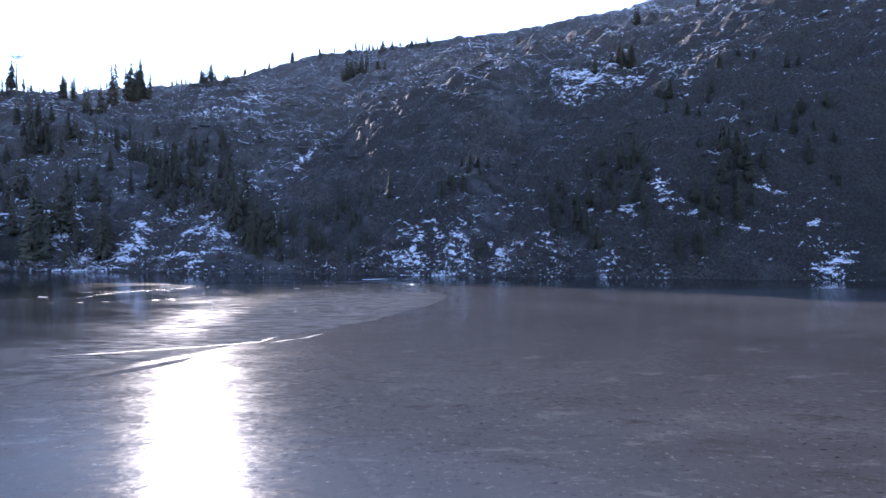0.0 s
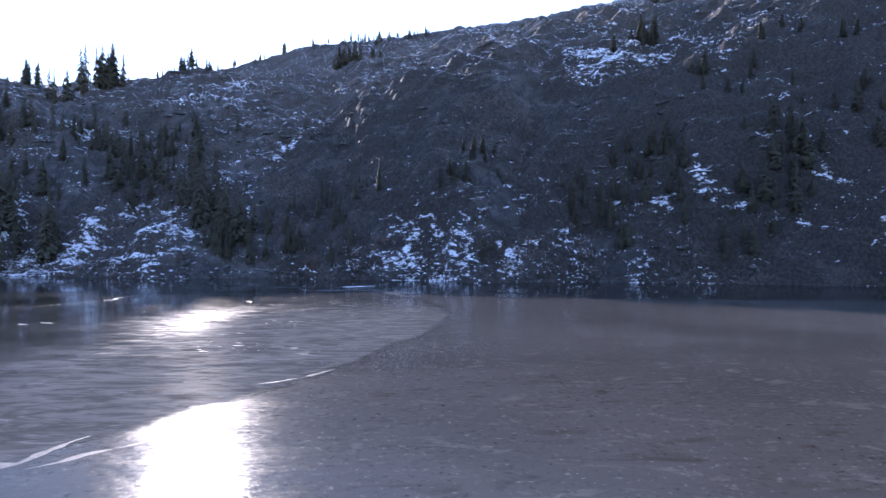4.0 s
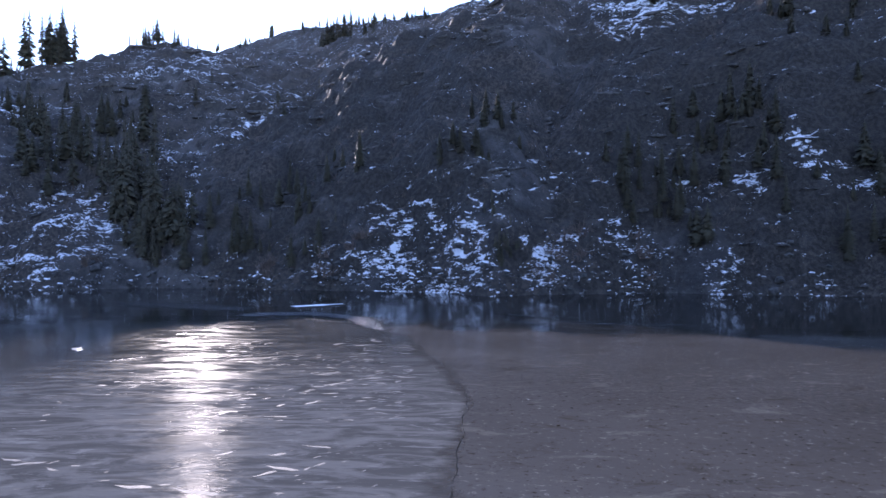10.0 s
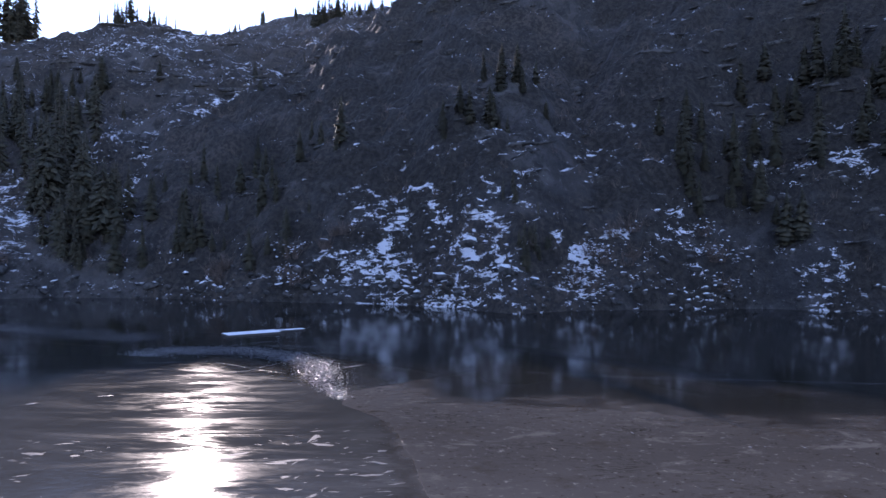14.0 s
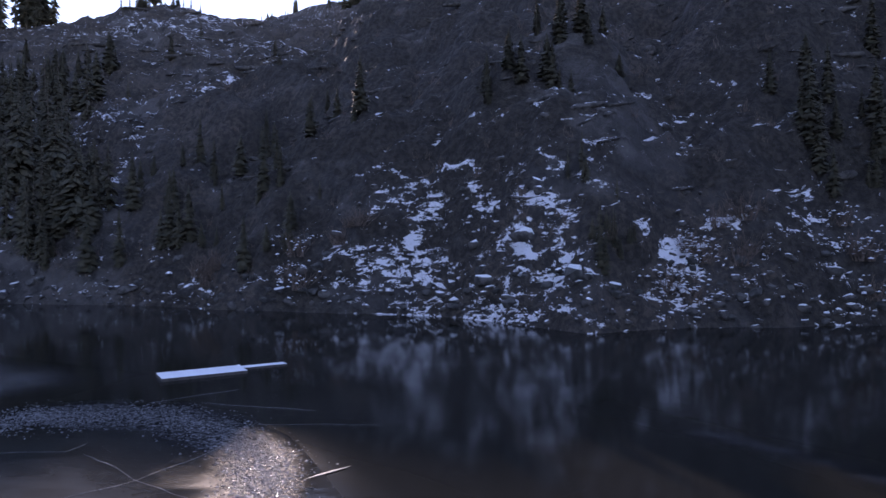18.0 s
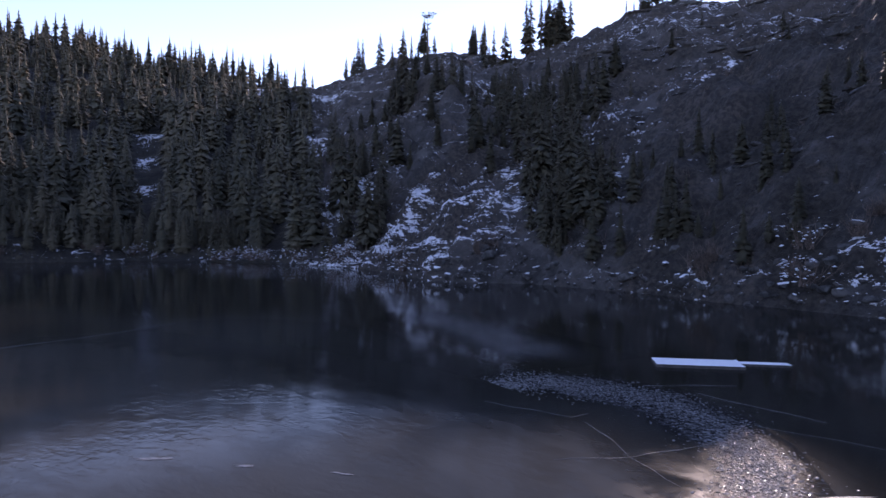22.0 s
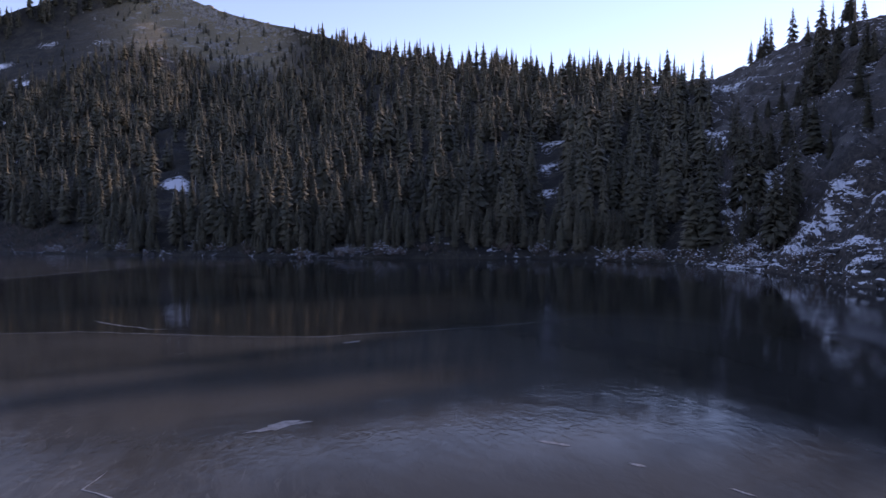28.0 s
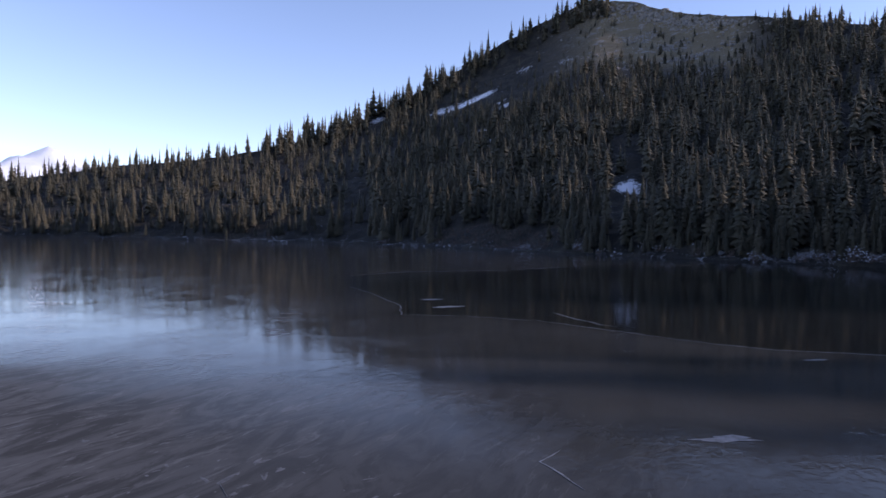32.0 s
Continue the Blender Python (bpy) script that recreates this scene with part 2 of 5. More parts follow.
ROCK = rock_ground()
ROUGH_ICE, SMOOTH_ICE, CLEAR_ICE, WATER = rough_ice("grey_slush_ice"), smooth_ice("milky_smooth_ice"), clear_ice(), lake_water()
ROUGH_EDGE, SMOOTH_EDGE = rough_ice("grey_slush_ice_thin_edge", True), smooth_ice("smooth_ice_thin_edge", True)
FRAZIL, BRASH_BED = frazil(), brash_sheet()
NEEDLES = foliage("conifer_needles", (0.034, 0.036, 0.025), (0.080, 0.073, 0.048))
WOODS_NEEDLES = foliage("forest_needles", (0.062, 0.064, 0.044), (0.118, 0.108, 0.074), True)
BARK = plain("conifer_bark", (0.07, 0.055, 0.042), (0.17, 0.14, 0.11), 4.0, 0.9)
DEAD_WOOD = plain("bleached_dead_wood", (0.22, 0.2, 0.18), (0.42, 0.39, 0.35), 5.0, 0.85)
SNOW = plain("fresh_snow", (0.78, 0.80, 0.84), (0.86, 0.87, 0.90), 5.0, 0.55, 0.4, 0.04)
DOCK_WOOD = plain("weathered_dock_timber", (0.045, 0.04, 0.037), (0.11, 0.095, 0.085), 6.0, 0.8)
TWIG = plain("bare_twigs", (0.10, 0.075, 0.06), (0.22, 0.16, 0.13), 4.0, 0.85)
BRASH = plain("crushed_brash_ice", (0.09, 0.09, 0.095), (0.30, 0.30, 0.315), 6.0, 0.15, 0.3, 0.03)
BRASH.node_tree.nodes["Principled BSDF"].inputs["Specular IOR Level"].default_value = 0.045
FROST = plain("frozen_crack_frost", (0.12, 0.123, 0.127), (0.25, 0.257, 0.27), 6.0, 0.4)
FROST.node_tree.nodes["Principled BSDF"].inputs["Specular IOR Level"].default_value = 0.08
FLAKE = plain("glossy_frost_flakes", (0.10, 0.10, 0.10), (0.17, 0.17, 0.172), 6.0, 0.55)
FLAKE.node_tree.nodes["Principled BSDF"].inputs["Specular IOR Level"].default_value = 0.03


def snowy_rock():
    k = Mat("grey_rock_with_snow_on_top", 0.85)
    n = k.noise(1.5, 5, 0.65)
    base = k.mix(k.step(n, 0.36, 0.64), (0.030, 0.027, 0.026), (0.120, 0.110, 0.103))
    lie = k.calc("ADD", k.up(), k.calc("MULTIPLY", k.noise(0.9, 5, 0.7), 1.3))
    lie = k.calc("ADD", lie, k.calc("MULTIPLY", k.attr("snow"), 1.2))
    k.color(k.mix(k.step(lie, 1.60, 1.66), base, (0.84, 0.85, 0.88)))
    k.bump(n, 0.7, 0.15)
    return k.m


ROCK_TOPPED = snowy_rock()
ROCK_BARE = plain("lichen_grey_boulder", (0.03, 0.029, 0.028), (0.12, 0.115, 0.11), 1.5, 0.85, 0.6, 0.15)
PALE_ROCK = plain("pale_talus", (0.15, 0.135, 0.12), (0.30, 0.275, 0.245), 0.8, 0.85, 0.5, 0.15)
PEAK_SNOW = plain("high_peak_snow", (0.84, 0.85, 0.87), (0.92, 0.92, 0.93), 0.01, 0.6, 0.5, 20.0)


# ---------------------------------------------------------------- mesh helpers
def mesh_of(name, verts, faces, mat, smooth=False):
    me = bpy.data.meshes.new(name)
    me.from_pydata([tuple(v) for v in verts], [], [tuple(f) for f in faces])
    me.materials.append(mat)
    if smooth:
        me.polygons.foreach_set("use_smooth", [True] * len(me.polygons))
    me.update()
    return me


def part(name, bm, material, parent, label=""):
    """Links a bmesh or a mesh as one part under a thing."""
    if isinstance(bm, bmesh.types.BMesh):
        me = bpy.data.meshes.new(name)
        bm.to_mesh(me)
        bm.free()
        me.materials.append(material)
    else:
        me = bm
    ob = new(name, me)
    ob.parent = parent
    return tagged(ob, label)


# ---------------------------------------------------------------- plan of the valley
# Headings run anticlockwise from +y round the middle of the lake.
MID = Vector((-1.4, 112.15))
SHORE_AT = (-100, -70, -60, -51, -42, -34, -27, -22, -16, -9.5, -3, 3, 13, 20, 25, 30, 36, 42, 45, 50, 55, 60, 68, 78, 89, 101,
            111, 122, 131, 140, 146, 165, 190, 220, 260)
SHORE_R = (150, 110, 84, 75, 67, 66, 60, 56.5, 53.5, 49, 53.5, 59, 63, 67, 73, 78, 85, 86, 90, 115, 132, 143, 155, 153, 165, 196,
           243, 325, 375, 450, 500, 470, 380, 280, 150)
CREST_AT = (-100, -60, -42, -27, -12, -4, 0, 8.4, 13, 20, 24.5, 28.6, 32.5, 36, 38.3, 43, 47, 51, 53, 56, 60, 65, 73.6, 78, 81.2,
            85, 87, 94, 97.5, 101, 105, 108, 112.3, 116.5, 120, 124, 131, 140, 146, 165, 190, 220, 260)
CREST_R = (420, 330, 340, 340, 335, 330, 328, 318, 305, 296, 287, 275, 265, 262, 262, 268, 280, 300, 312, 330, 350, 380, 410, 425, 450,
           500, 550, 650, 690, 710, 700, 690, 670, 650, 630, 610, 580, 620, 650, 650, 600, 500, 420)
CREST_UP = (15, 23, 23.2, 22.3, 20.8, 20.2, 19.8, 19.2, 18.0, 17.2, 17.9, 17.1, 15.6, 14.5, 14.1, 14.7, 14.1, 12.9, 12.0, 11.6, 11.7, 12.3,
            13.4, 14.0, 14.7, 15.4, 16.0, 17.0, 18.1, 18.4, 16.8, 15.4, 13.0, 10.8, 9.0, 7.5, 5.7, 4.5, 3.2, 4, 6, 8, 15)
BEND_AT = (-100, -60, -45, -27, -12, 0, 8, 13, 23, 30, 36, 45, 55, 65, 76, 84, 90, 106, 116, 128, 146, 260)
BEND = (1.3, 1.9, 1.9, 1.55, 1.65, 1.38, 1.18, 1.1, 1.1, 1.05, 0.95, 1.05, 1.05, 1.1, 0.95, 0.82, 0.76, 0.68, 0.72, 0.85, 1.0, 1.3)
BACK_AT = (-60, -30, -16, 0, 14, 20, 27, 34, 40, 48, 80)
BACK_R = (560, 560, 532, 490, 480, 486, 495, 503, 508, 540, 700)
BACK_Z = (230, 254, 225, 193, 172, 152, 139, 129, 121, 60, 40)
# steep rock faces above the shore: heading, extra rise
CLIFF_AT = (-60, -50, -42, -36, -29, -25, -20, -15, -10, -7, -3, 1, 4, 10, 14, 19, 23, 26, 30)
CLIFF = (4, 6, 9, 12, 9, 12, 8, 4, 7, 11, 12, 12, 12, 11, 9, 7, 6, 3, 0)
SHOULDER_AT = (-15, -9, -4, 2, 8, 14)
SHOULDER = (0, 6, 8, 7, 5, 0)
# single knolls on the slope: x, y, radius, rise
KNOLLS = ((21, 234, 20, 1), (7, 426, 20, 6), (24, 424, 22, 7), (8, 176, 13, 3), (-62, 192, 18, 5), (-20, 184, 16, 3), (52, 205, 20, 6), (60, 300, 40, 3), (10, 238, 20, -3), (7, 190, 8, -1.5))
# snow patches: x, y, radius, strength
DRIFTS = [(-15.2, 182, 3.6, 0.055), (-10.7, 178, 3.9, 0.070), (-5.6, 176.6, 3.6, 0.098), (-1.5, 173.3, 3.6, 0.085), (-11.5, 176, 3.2, 0.060), (-13.9, 174.4, 2.9, 0.085),
          (-6.9, 174.4, 2.3, 0.087), (3.2, 166.8, 3.2, 0.115), (5.6, 164.9, 2.8, 0.130), (0.8, 167.5, 2.6, 0.095), (1.2, 171.6, 2.3, 0.060), (3.6, 169.3, 2.4, 0.075),
          (7.1, 169.4, 1.8, 0.093), (6.9, 160.8, 1.7, 0.124), (14.4, 165.8, 2.6, 0.150), (13.4, 167, 2.3, 0.093), (17.1, 178.7, 2.1, 0.124), (8.7, 167.4, 1.6, 0.074)]
DRIFTS += [(20, 168.4, 2.1, 0.081), (23.7, 167, 2.6, 0.093), (19.2, 167.7, 2.0, 0.062), (26.8, 169.7, 2.0, 0.160), (29, 167, 2.0, 0.130), (-9, 172.6, 3.9, 0.050), (-2, 178, 2.6, 0.062),
           (40.6, 165.1, 2.5, 0.140), (53, 162.5, 2.2, 0.150), (48, 172, 2.4, 0.200), (55.8, 172, 1.8, 0.160), (73.5, 201.5, 5.0, 0.120), (57.7, 187.8, 2.5, 0.120), (71.4, 175.2, 2.5, 0.150),
           (52.6, 225.7, 7.0, 0.085), (46.5, 230, 6.0, 0.085), (40.6, 190, 2.0, 0.140), (-48, 171, 3.0, 0.070), (-30, 177, 3.0, 0.120), (-36, 184, 2.5, 0.110), (-22, 179, 3.0, 0.080)]
DRIFTS += [(-8, 176.5, 8, 0.042), (0, 171, 8, 0.05), (8, 167, 6, 0.04), (16, 167, 5, 0.05), (24, 168, 5, 0.045), (-72, 190, 14, 0.03), (-28, 178, 5, 0.05), (40, 165, 12, 0.03)]
# the slope above the far bay
DRIFTS += [(-83, 209, 6, 0.17), (-82, 215, 5, 0.13), (-69, 200, 4, 0.16), (-86, 195, 6, 0.16), (-70, 185, 5, 0.16), (-66, 177, 4, 0.16),
           (-62, 187, 4, 0.14), (-74, 181, 4, 0.14), (-89, 194, 5, 0.14), (-101, 189, 5, 0.17), (-71, 193, 4, 0.12), (-61, 211, 4, 0.12)]
DRIFTS += [(-87, 297, 9, 0.11), (-92, 329, 9, 0.11), (-107, 305, 9, 0.10), (-51, 289, 6, 0.12), (-131, 269, 10, 0.11), (-118, 206, 6, 0.17),
           (-111, 201, 5, 0.16), (-134, 208, 8, 0.17), (-115, 197, 6, 0.15), (-91, 189, 4, 0.16), (-168, 232, 6, 0.17), (-179, 237, 5, 0.15)]
# high snow and clearings in the woods
DRIFTS += [(-220, 273, 14, 0.20), (-246, 266, 10, 0.25), (-274, 273, 13, 0.30)]
# openings in the woods where snow lies: x, y, radius, strength
CLEARINGS = ((-549, -112, 12, 0.34), (-558, -96, 11, 0.34), (-563, -83, 9, 0.32), (-555, -128, 9, 0.30), (-514, -53, 8, 0.34), (-530, -61, 6, 0.29), (-609, -64, 9, 0.27), (-252, 78, 6, 0.38), (-246, 79, 4, 0.34), (-420, -30, 7, 0.32), (-221, 206, 6, 0.27), (-182, 188, 4, 0.30), (-203, 197, 5, 0.27), (-552, -187, 9, 0.29), (-294, 204, 5, 0.26), (-597, -23, 8, 0.24))
DRIFTS += CLEARINGS
# the far shore towards the outlet
DRIFTS += [(-460, -50, 8, 0.24), (-332, 0, 5, 0.3), (-351, 36, 6, 0.2), (-397, 33, 9, 0.16), (-455, 40, 12, 0.14)]
DRIFTS += [(80, 169, 5, 0.19), (55, 246, 12, 0.11), (83, 219, 10, 0.11), (79, 182, 4, 0.15), (87, 155, 4, 0.19), (90, 156, 5, 0.16),
           (46, 235, 10, 0.10), (72, 229, 12, 0.10)]
# gullies holding snow: the line of each, its width and strength
for line, wide, deep in ((((53, 176), (56, 171), (60, 168.5), (65, 165.8), (72, 164), (77, 161)), 2.2, 0.17),
                         (((-42, 290), (-48.7, 268), (-51, 243), (-49, 215), (-51, 208), (-51, 203), (-46.5, 187)), 1.8, 0.2)):
    for p, q in zip(line, line[1:]):
        n = max(2, int(math.hypot(q[0] - p[0], q[1] - p[1]) / 2.5))
        DRIFTS += [(p[0] + (q[0] - p[0]) * i / n, p[1] + (q[1] - p[1]) * i / n, wide, deep * 0.6) for i in range(n)]


def heading_of(x, y):
    a = math.degrees(math.atan2(-(x - MID.x), y - MID.y))
    return a + 360 if a < -100 else a


def shape_at(a):
    return (np.interp(a, SHORE_AT, SHORE_R), np.interp(a, CREST_AT, CREST_R), np.interp(a, CREST_AT, CREST_UP),
            np.interp(a, BEND_AT, BEND), np.interp(a, BACK_AT, BACK_R), np.interp(a, BACK_AT, BACK_Z))


def wooded(a):
    """How far the slope at this heading is forest (0 to 1)."""
    return float(np.interp(a, (-100, -75, -60, 53.5, 57, 260), (1, 1, 0, 0, 1, 1)))


def height(x, y):
    a = heading_of(x, y)
    r = math.hypot(x - MID.x, y - MID.y)
    s, c, e, k, br, bz = shape_at(a)
    p = Vector((x, y, 0.0))
    s += 1.6 * noise.noise(p * 0.09) + 0.7 * noise.noise(p * 0.33)
    top = 6.35 + c * math.tan(radians(e))
    if r <= s:
        return max(-4.0, -0.12 - 0.28 * (s - r))
    if r <= c:
        u = (r - s) / (c - s)
        z = top * (1 - (1 - u) ** k)
        d = r - s
        face = (1 - math.exp(-d / 10)) * math.exp(-(d / 110) ** 2)
        z += np.interp(a, SHOULDER_AT, SHOULDER) * math.exp(-((d - 85) / 38) ** 2)
        z += np.interp(a, CLIFF_AT, CLIFF) * face * (0.9 + 0.2 * noise.noise(p * 0.05))
    else:
        br = max(br, c + 60)
        v = min(1.0, (r - c) / (br - c))
        z = top + (bz - top) * v - 16 * math.sin(math.pi * v)
        if r > br:
            z = max(z - 0.16 * (r - br), 12.0)
    near = min(1.0, (r - s) / 9.0)
    w = wooded(a)
    u = (r - s) / (c - s)
    calm = float(np.interp(u, (0.6, 0.95), (1.0, 0.35)))
    q = Vector((x, y, z))
    lump = noise.fractal(p * 0.03, 1.0, 2.0, 3) * 4.0 * calm + noise.noise(p * 0.12) * 2.2 * (1 - 0.6 * w) * calm
    ledge = (abs(noise.noise(Vector((x * 0.16, y * 0.16, z * 0.12)))) - 0.22) * 3.2 * (1 - 0.8 * w)
    bed = z + lump + 5.0 * noise.noise(q * 0.05) + 1.2 * noise.noise(q * 0.3)
    ledge += (0.62 * math.sin(bed * 1.35) + 0.30 * math.sin(bed * 3.3 + 2.0)) * (1 - w) * min(1.0, 0.4 + u * 3)
    ledge += (1.0 - abs(noise.noise(q * 0.042)) * 3.0) * 2.2 * (1 - w) * min(1.0, (r - s) / 25) * calm
    grit = (noise.noise(q * 0.55) * 0.9 + noise.noise(q * 1.4) * 0.5) * (1 - 0.75 * w)
    z += near * (lump + ledge) + min(1.0, (r - s) / 0.9) * grit + 0.12 * min(1.0, (r - s) / 0.7)
    for kx, ky, kr, kh in KNOLLS:
        d2 = ((x - kx) ** 2 + (y - ky) ** 2) / kr ** 2
        if d2 < 6:
            z += kh * math.exp(-d2) * min(1.0, (r - s) / 4.5)
    return max(z, 0.06 * min(1.0, r - s))


def snow_at(x, y, a, r, s, c):
    v = 0.0
    for dx, dy, dr, ds in DRIFTS:
        d2 = ((x - dx) ** 2 + (y - dy) ** 2) / dr ** 2
        if d2 < 6:
            v += ds * math.exp(-d2)
    u = (r - s) / (c - s)
    v += (0.045 if a < 55 else 0.0) * math.exp(-((r - s) / 4.0) ** 2)
    if a < 55:
        v += float(np.interp(u, (0.04, 0.10, 0.2, 0.35, 0.6, 1.0), (0.0, -0.045, -0.035, -0.005, -0.01, -0.01)))
        v += 0.09 * noise.noise(Vector((x * 0.025, y * 0.025, 3.0))) + 0.03 * float(np.interp(a, (-30, -5), (1, 0))) * float(np.interp(u, (0.1, 0.25), (0, 1)))
        v -= 0.06 * math.exp(-((a - 18) / 7) ** 2) * math.exp(-(u / 0.3) ** 2)
    else:
        v -= 0.03 + 0.1 * min(1.0, max(0.0, (r - s - 4) / 8.0))
        if 133 < a < 150 and r - s < 4:
            v -= 0.05
    return v


def build_ground():
    heads = list(np.arange(-62, 150.01, 0.42)) + list(np.arange(152, 297.9, 2.6))
    n = len(heads)
    verts, snow, woods, bald, heath = [], [], [], [], []
    rings = [("in", f) for f in (0.0, 0.5, 0.85, 0.96, 0.985)]
    rings += [("up", (i / 290) ** 1.6) for i in range(291)]
    rings += [("back", (i / 26)) for i in range(1, 27)] + [("far", f) for f in (1.15, 1.4, 1.8, 2.6, 4.2, 7.0)]
    for kind, f in rings:
        for a in heads:
            s, c, e, k, br, bz = shape_at(a if a <= 260 else a - 360)
            br = max(br, c + 60)
            r = {"in": s * f, "up": s - 1.5 + (c - s + 1.5) * f, "back": c + (br - c) * f, "far": br * f}[kind]
            x, y = MID.x - r * math.sin(radians(a)), MID.y + r * math.cos(radians(a))
            verts.append((x, y, height(x, y)))
            aa = heading_of(x, y)
            snow.append(snow_at(x, y, aa, r, s, c))
            bare = np.interp(aa, (86, 90, 100, 106), (0, 1, 1, 0)) * np.interp((r - s) / (c - s), (0.58, 0.75), (0, 1))
            up = (r - s) / (c - s)
            dark = np.interp(aa, (-60, -24, -12, -6, 2, 14, 22, 30), (1, 1, 0.1, 0.5, 0.8, 0.8, 0.5, 0)) * np.interp(up, (0.0, 0.05, 0.3, 0.5), (0.3, 1, 0.8, 0))
            heath.append(float(dark))
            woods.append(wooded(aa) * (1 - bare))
            bald.append(float(bare))
    faces = []
    for j in range(len(rings) - 1):
        for i in range(n):
            i2 = (i + 1) % n
            faces.append((j * n + i, j * n + i2, (j + 1) * n + i2, (j + 1) * n + i))
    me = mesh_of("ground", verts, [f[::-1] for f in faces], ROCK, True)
    for name, values in (("snow", snow), ("woods", woods), ("bald", bald), ("heath", heath)):
        me.attributes.new(name, "FLOAT", "POINT").data.foreach_set("value", values)
    return tagged(new("ground", me), "steep rocky mountainside with snow-dusted ledges around a lake", "hillside", kind="structure")


build_ground()


def flat_sheet(name, outline, z, mat, label, category, cell=0):
    bm = bmesh.new()
    loop = [bm.verts.new((x, y, z)) for x, y in outline]
    face = bm.faces.new(loop)
    if face.normal.z < 0:
        face.normal_flip()
    bmesh.ops.extrude_face_region(bm, geom=[face])
    for v in loop:
        v.co.z = z - 0.04
    bmesh.ops.triangulate(bm, faces=bm.faces[:])
    bmesh.ops.recalc_face_normals(bm, faces=bm.faces[:])
    me = bpy.data.meshes.new(name)
    bm.to_mesh(me)
    bm.free()
    me.materials.append(mat)
    return tagged(new(name, me), label, category, kind="structure")


def wavy(points, step=1.5, amount=0.5, scale=0.25, seed=0.0):
    """An outline through the given corners with an uneven natural edge."""
    out = []
    m = len(points)
    for i in range(m):
        p0, p1, p2, p3 = (Vector(points[(i + j - 1) % m]) for j in range(4))
        n = max(1, int((p2 - p1).length / step))
        if (p2 - p1).length > 120:
            n = 4
        for q in range(n):
            t = q / n
            c = 0.5 * ((2 * p1) + (p2 - p0) * t + (2 * p0 - 5 * p1 + 4 * p2 - p3) * t * t + (3 * p1 - p0 - 3 * p2 + p3) * t ** 3)
            if (p2 - p1).length > 60:
                c = p1.lerp(p2, t)
            w = Vector((c.x, c.y, seed))
            out.append((c.x + amount * noise.noise(w * scale) * 2, c.y + amount * noise.noise(w * scale + Vector((7, 3, 1))) * 2))
    return out


water_ring = [(MID.x + 640 * math.cos(i * math.pi / 24), MID.y + 640 * math.sin(i * math.pi / 24)) for i in range(48)]
flat_sheet("water", water_ring, 0.0, WATER, "still dark lake water mirroring the hillside", "lake water")

# the seam where the grey slush ice meets the smooth ice
SEAM = [(-60, 8), (-20, 32), (-13.4, 47), (-6, 62), (-2, 76), (0.4, 86), (1.3, 97.5), (0.6, 105), (-0.6, 110), (-1.2, 114), (-2.8, 119)]
flat_sheet("slush_ice", wavy(SEAM + [(-4.3, 121.6), (-5.2, 123.8), (-4.2, 123.7), (-1.6, 121.0), (3, 119.2), (10, 117), (20, 116.2), (38, 115), (60, 114), (130, 113), (190, 60), (190, -190), (-60, -190)]),
           0.026, ROUGH_ICE, "rough grey frozen slush ice sheet with brown specks", "lake ice")
SMOOTH = [(x + 1.2, y) for x, y in SEAM[::-1]] + [(-60, -190), (-330, -330), (-300, -60), (-210, 60), (-165, 108), (-140, 104), (-129, 88), (-106, 78.5), (-94, 66.5), (-82, 64), (-77, 67),
                       (-67, 73), (-60, 80), (-52, 87), (-46.5, 89.5), (-48, 94), (-48, 100), (-45.5, 105.5), (-43, 111), (-42.2, 114.5),
                       (-43, 120), (-41, 124), (-30, 127), (-20, 127.3), (-13, 128.5), (-7, 125)]


def fringe(name, line, width, z, mat, label, rows=6):
    """A strip to the left of the line, thinning out away from it."""
    pts = []
    for i in range(len(line) - 1):
        p, q = Vector(line[i]), Vector(line[i + 1])
        n = max(1, int((q - p).length / 1.5))
        pts += [p.lerp(q, t / n) for t in range(n)]
    pts.append(Vector(line[-1]))
    v, f, fade, m = [], [], [], len(pts)
    for i, p in enumerate(pts):
        d = pts[min(i + 3, m - 1)] - pts[max(i - 3, 0)]
        side = Vector((d.y, -d.x)).normalized()
        w = width * (0.8 + 0.5 * noise.noise(Vector((p.x * 0.12, p.y * 0.12, 1.0))))
        for j in range(rows + 1):
            e = p + side * (w * j / rows - 0.8)
            v.append((e.x, e.y, z))
            fade.append(1.0 - 1.3 * max(0.0, j / rows - 0.05))
    for i in range(m - 1):
        for j in range(rows):
            o = i * (rows + 1) + j
            f.append((o, o + rows + 1, o + rows + 2, o + 1))
    me = mesh_of(name, v, f, mat)
    me.attributes.new("fade", "FLOAT", "POINT").data.foreach_set("value", fade)
    ob = tagged(new(name, me), label, "lake ice", kind="structure")
    return ob


fringe("slush_ice_edge", [(130, 113), (60, 114), (38, 115), (20, 116.2), (10, 117), (2, 119.5), (-1.6, 120.8), (-4.6, 124.2)], 11.0, 0.021, ROUGH_EDGE, "thinning ragged edge of the grey slush ice")
fringe("slush_ice_edge", SEAM[::-1], 3.0, 0.021, ROUGH_EDGE, "thinning ragged edge of the grey slush ice")
fringe("smooth_ice_edge", [(-4, 123), (-7, 125), (-13, 128.5), (-20, 127.3), (-30, 127), (-41, 124), (-43, 121)], 9.0, 0.013, SMOOTH_EDGE, "thinning ragged edge of the smooth ice")
flat_sheet("smooth_ice", wavy(SMOOTH, 1.5, 0.35), 0.016, SMOOTH_ICE, "smooth milky lake ice with frozen swirls", "lake ice")
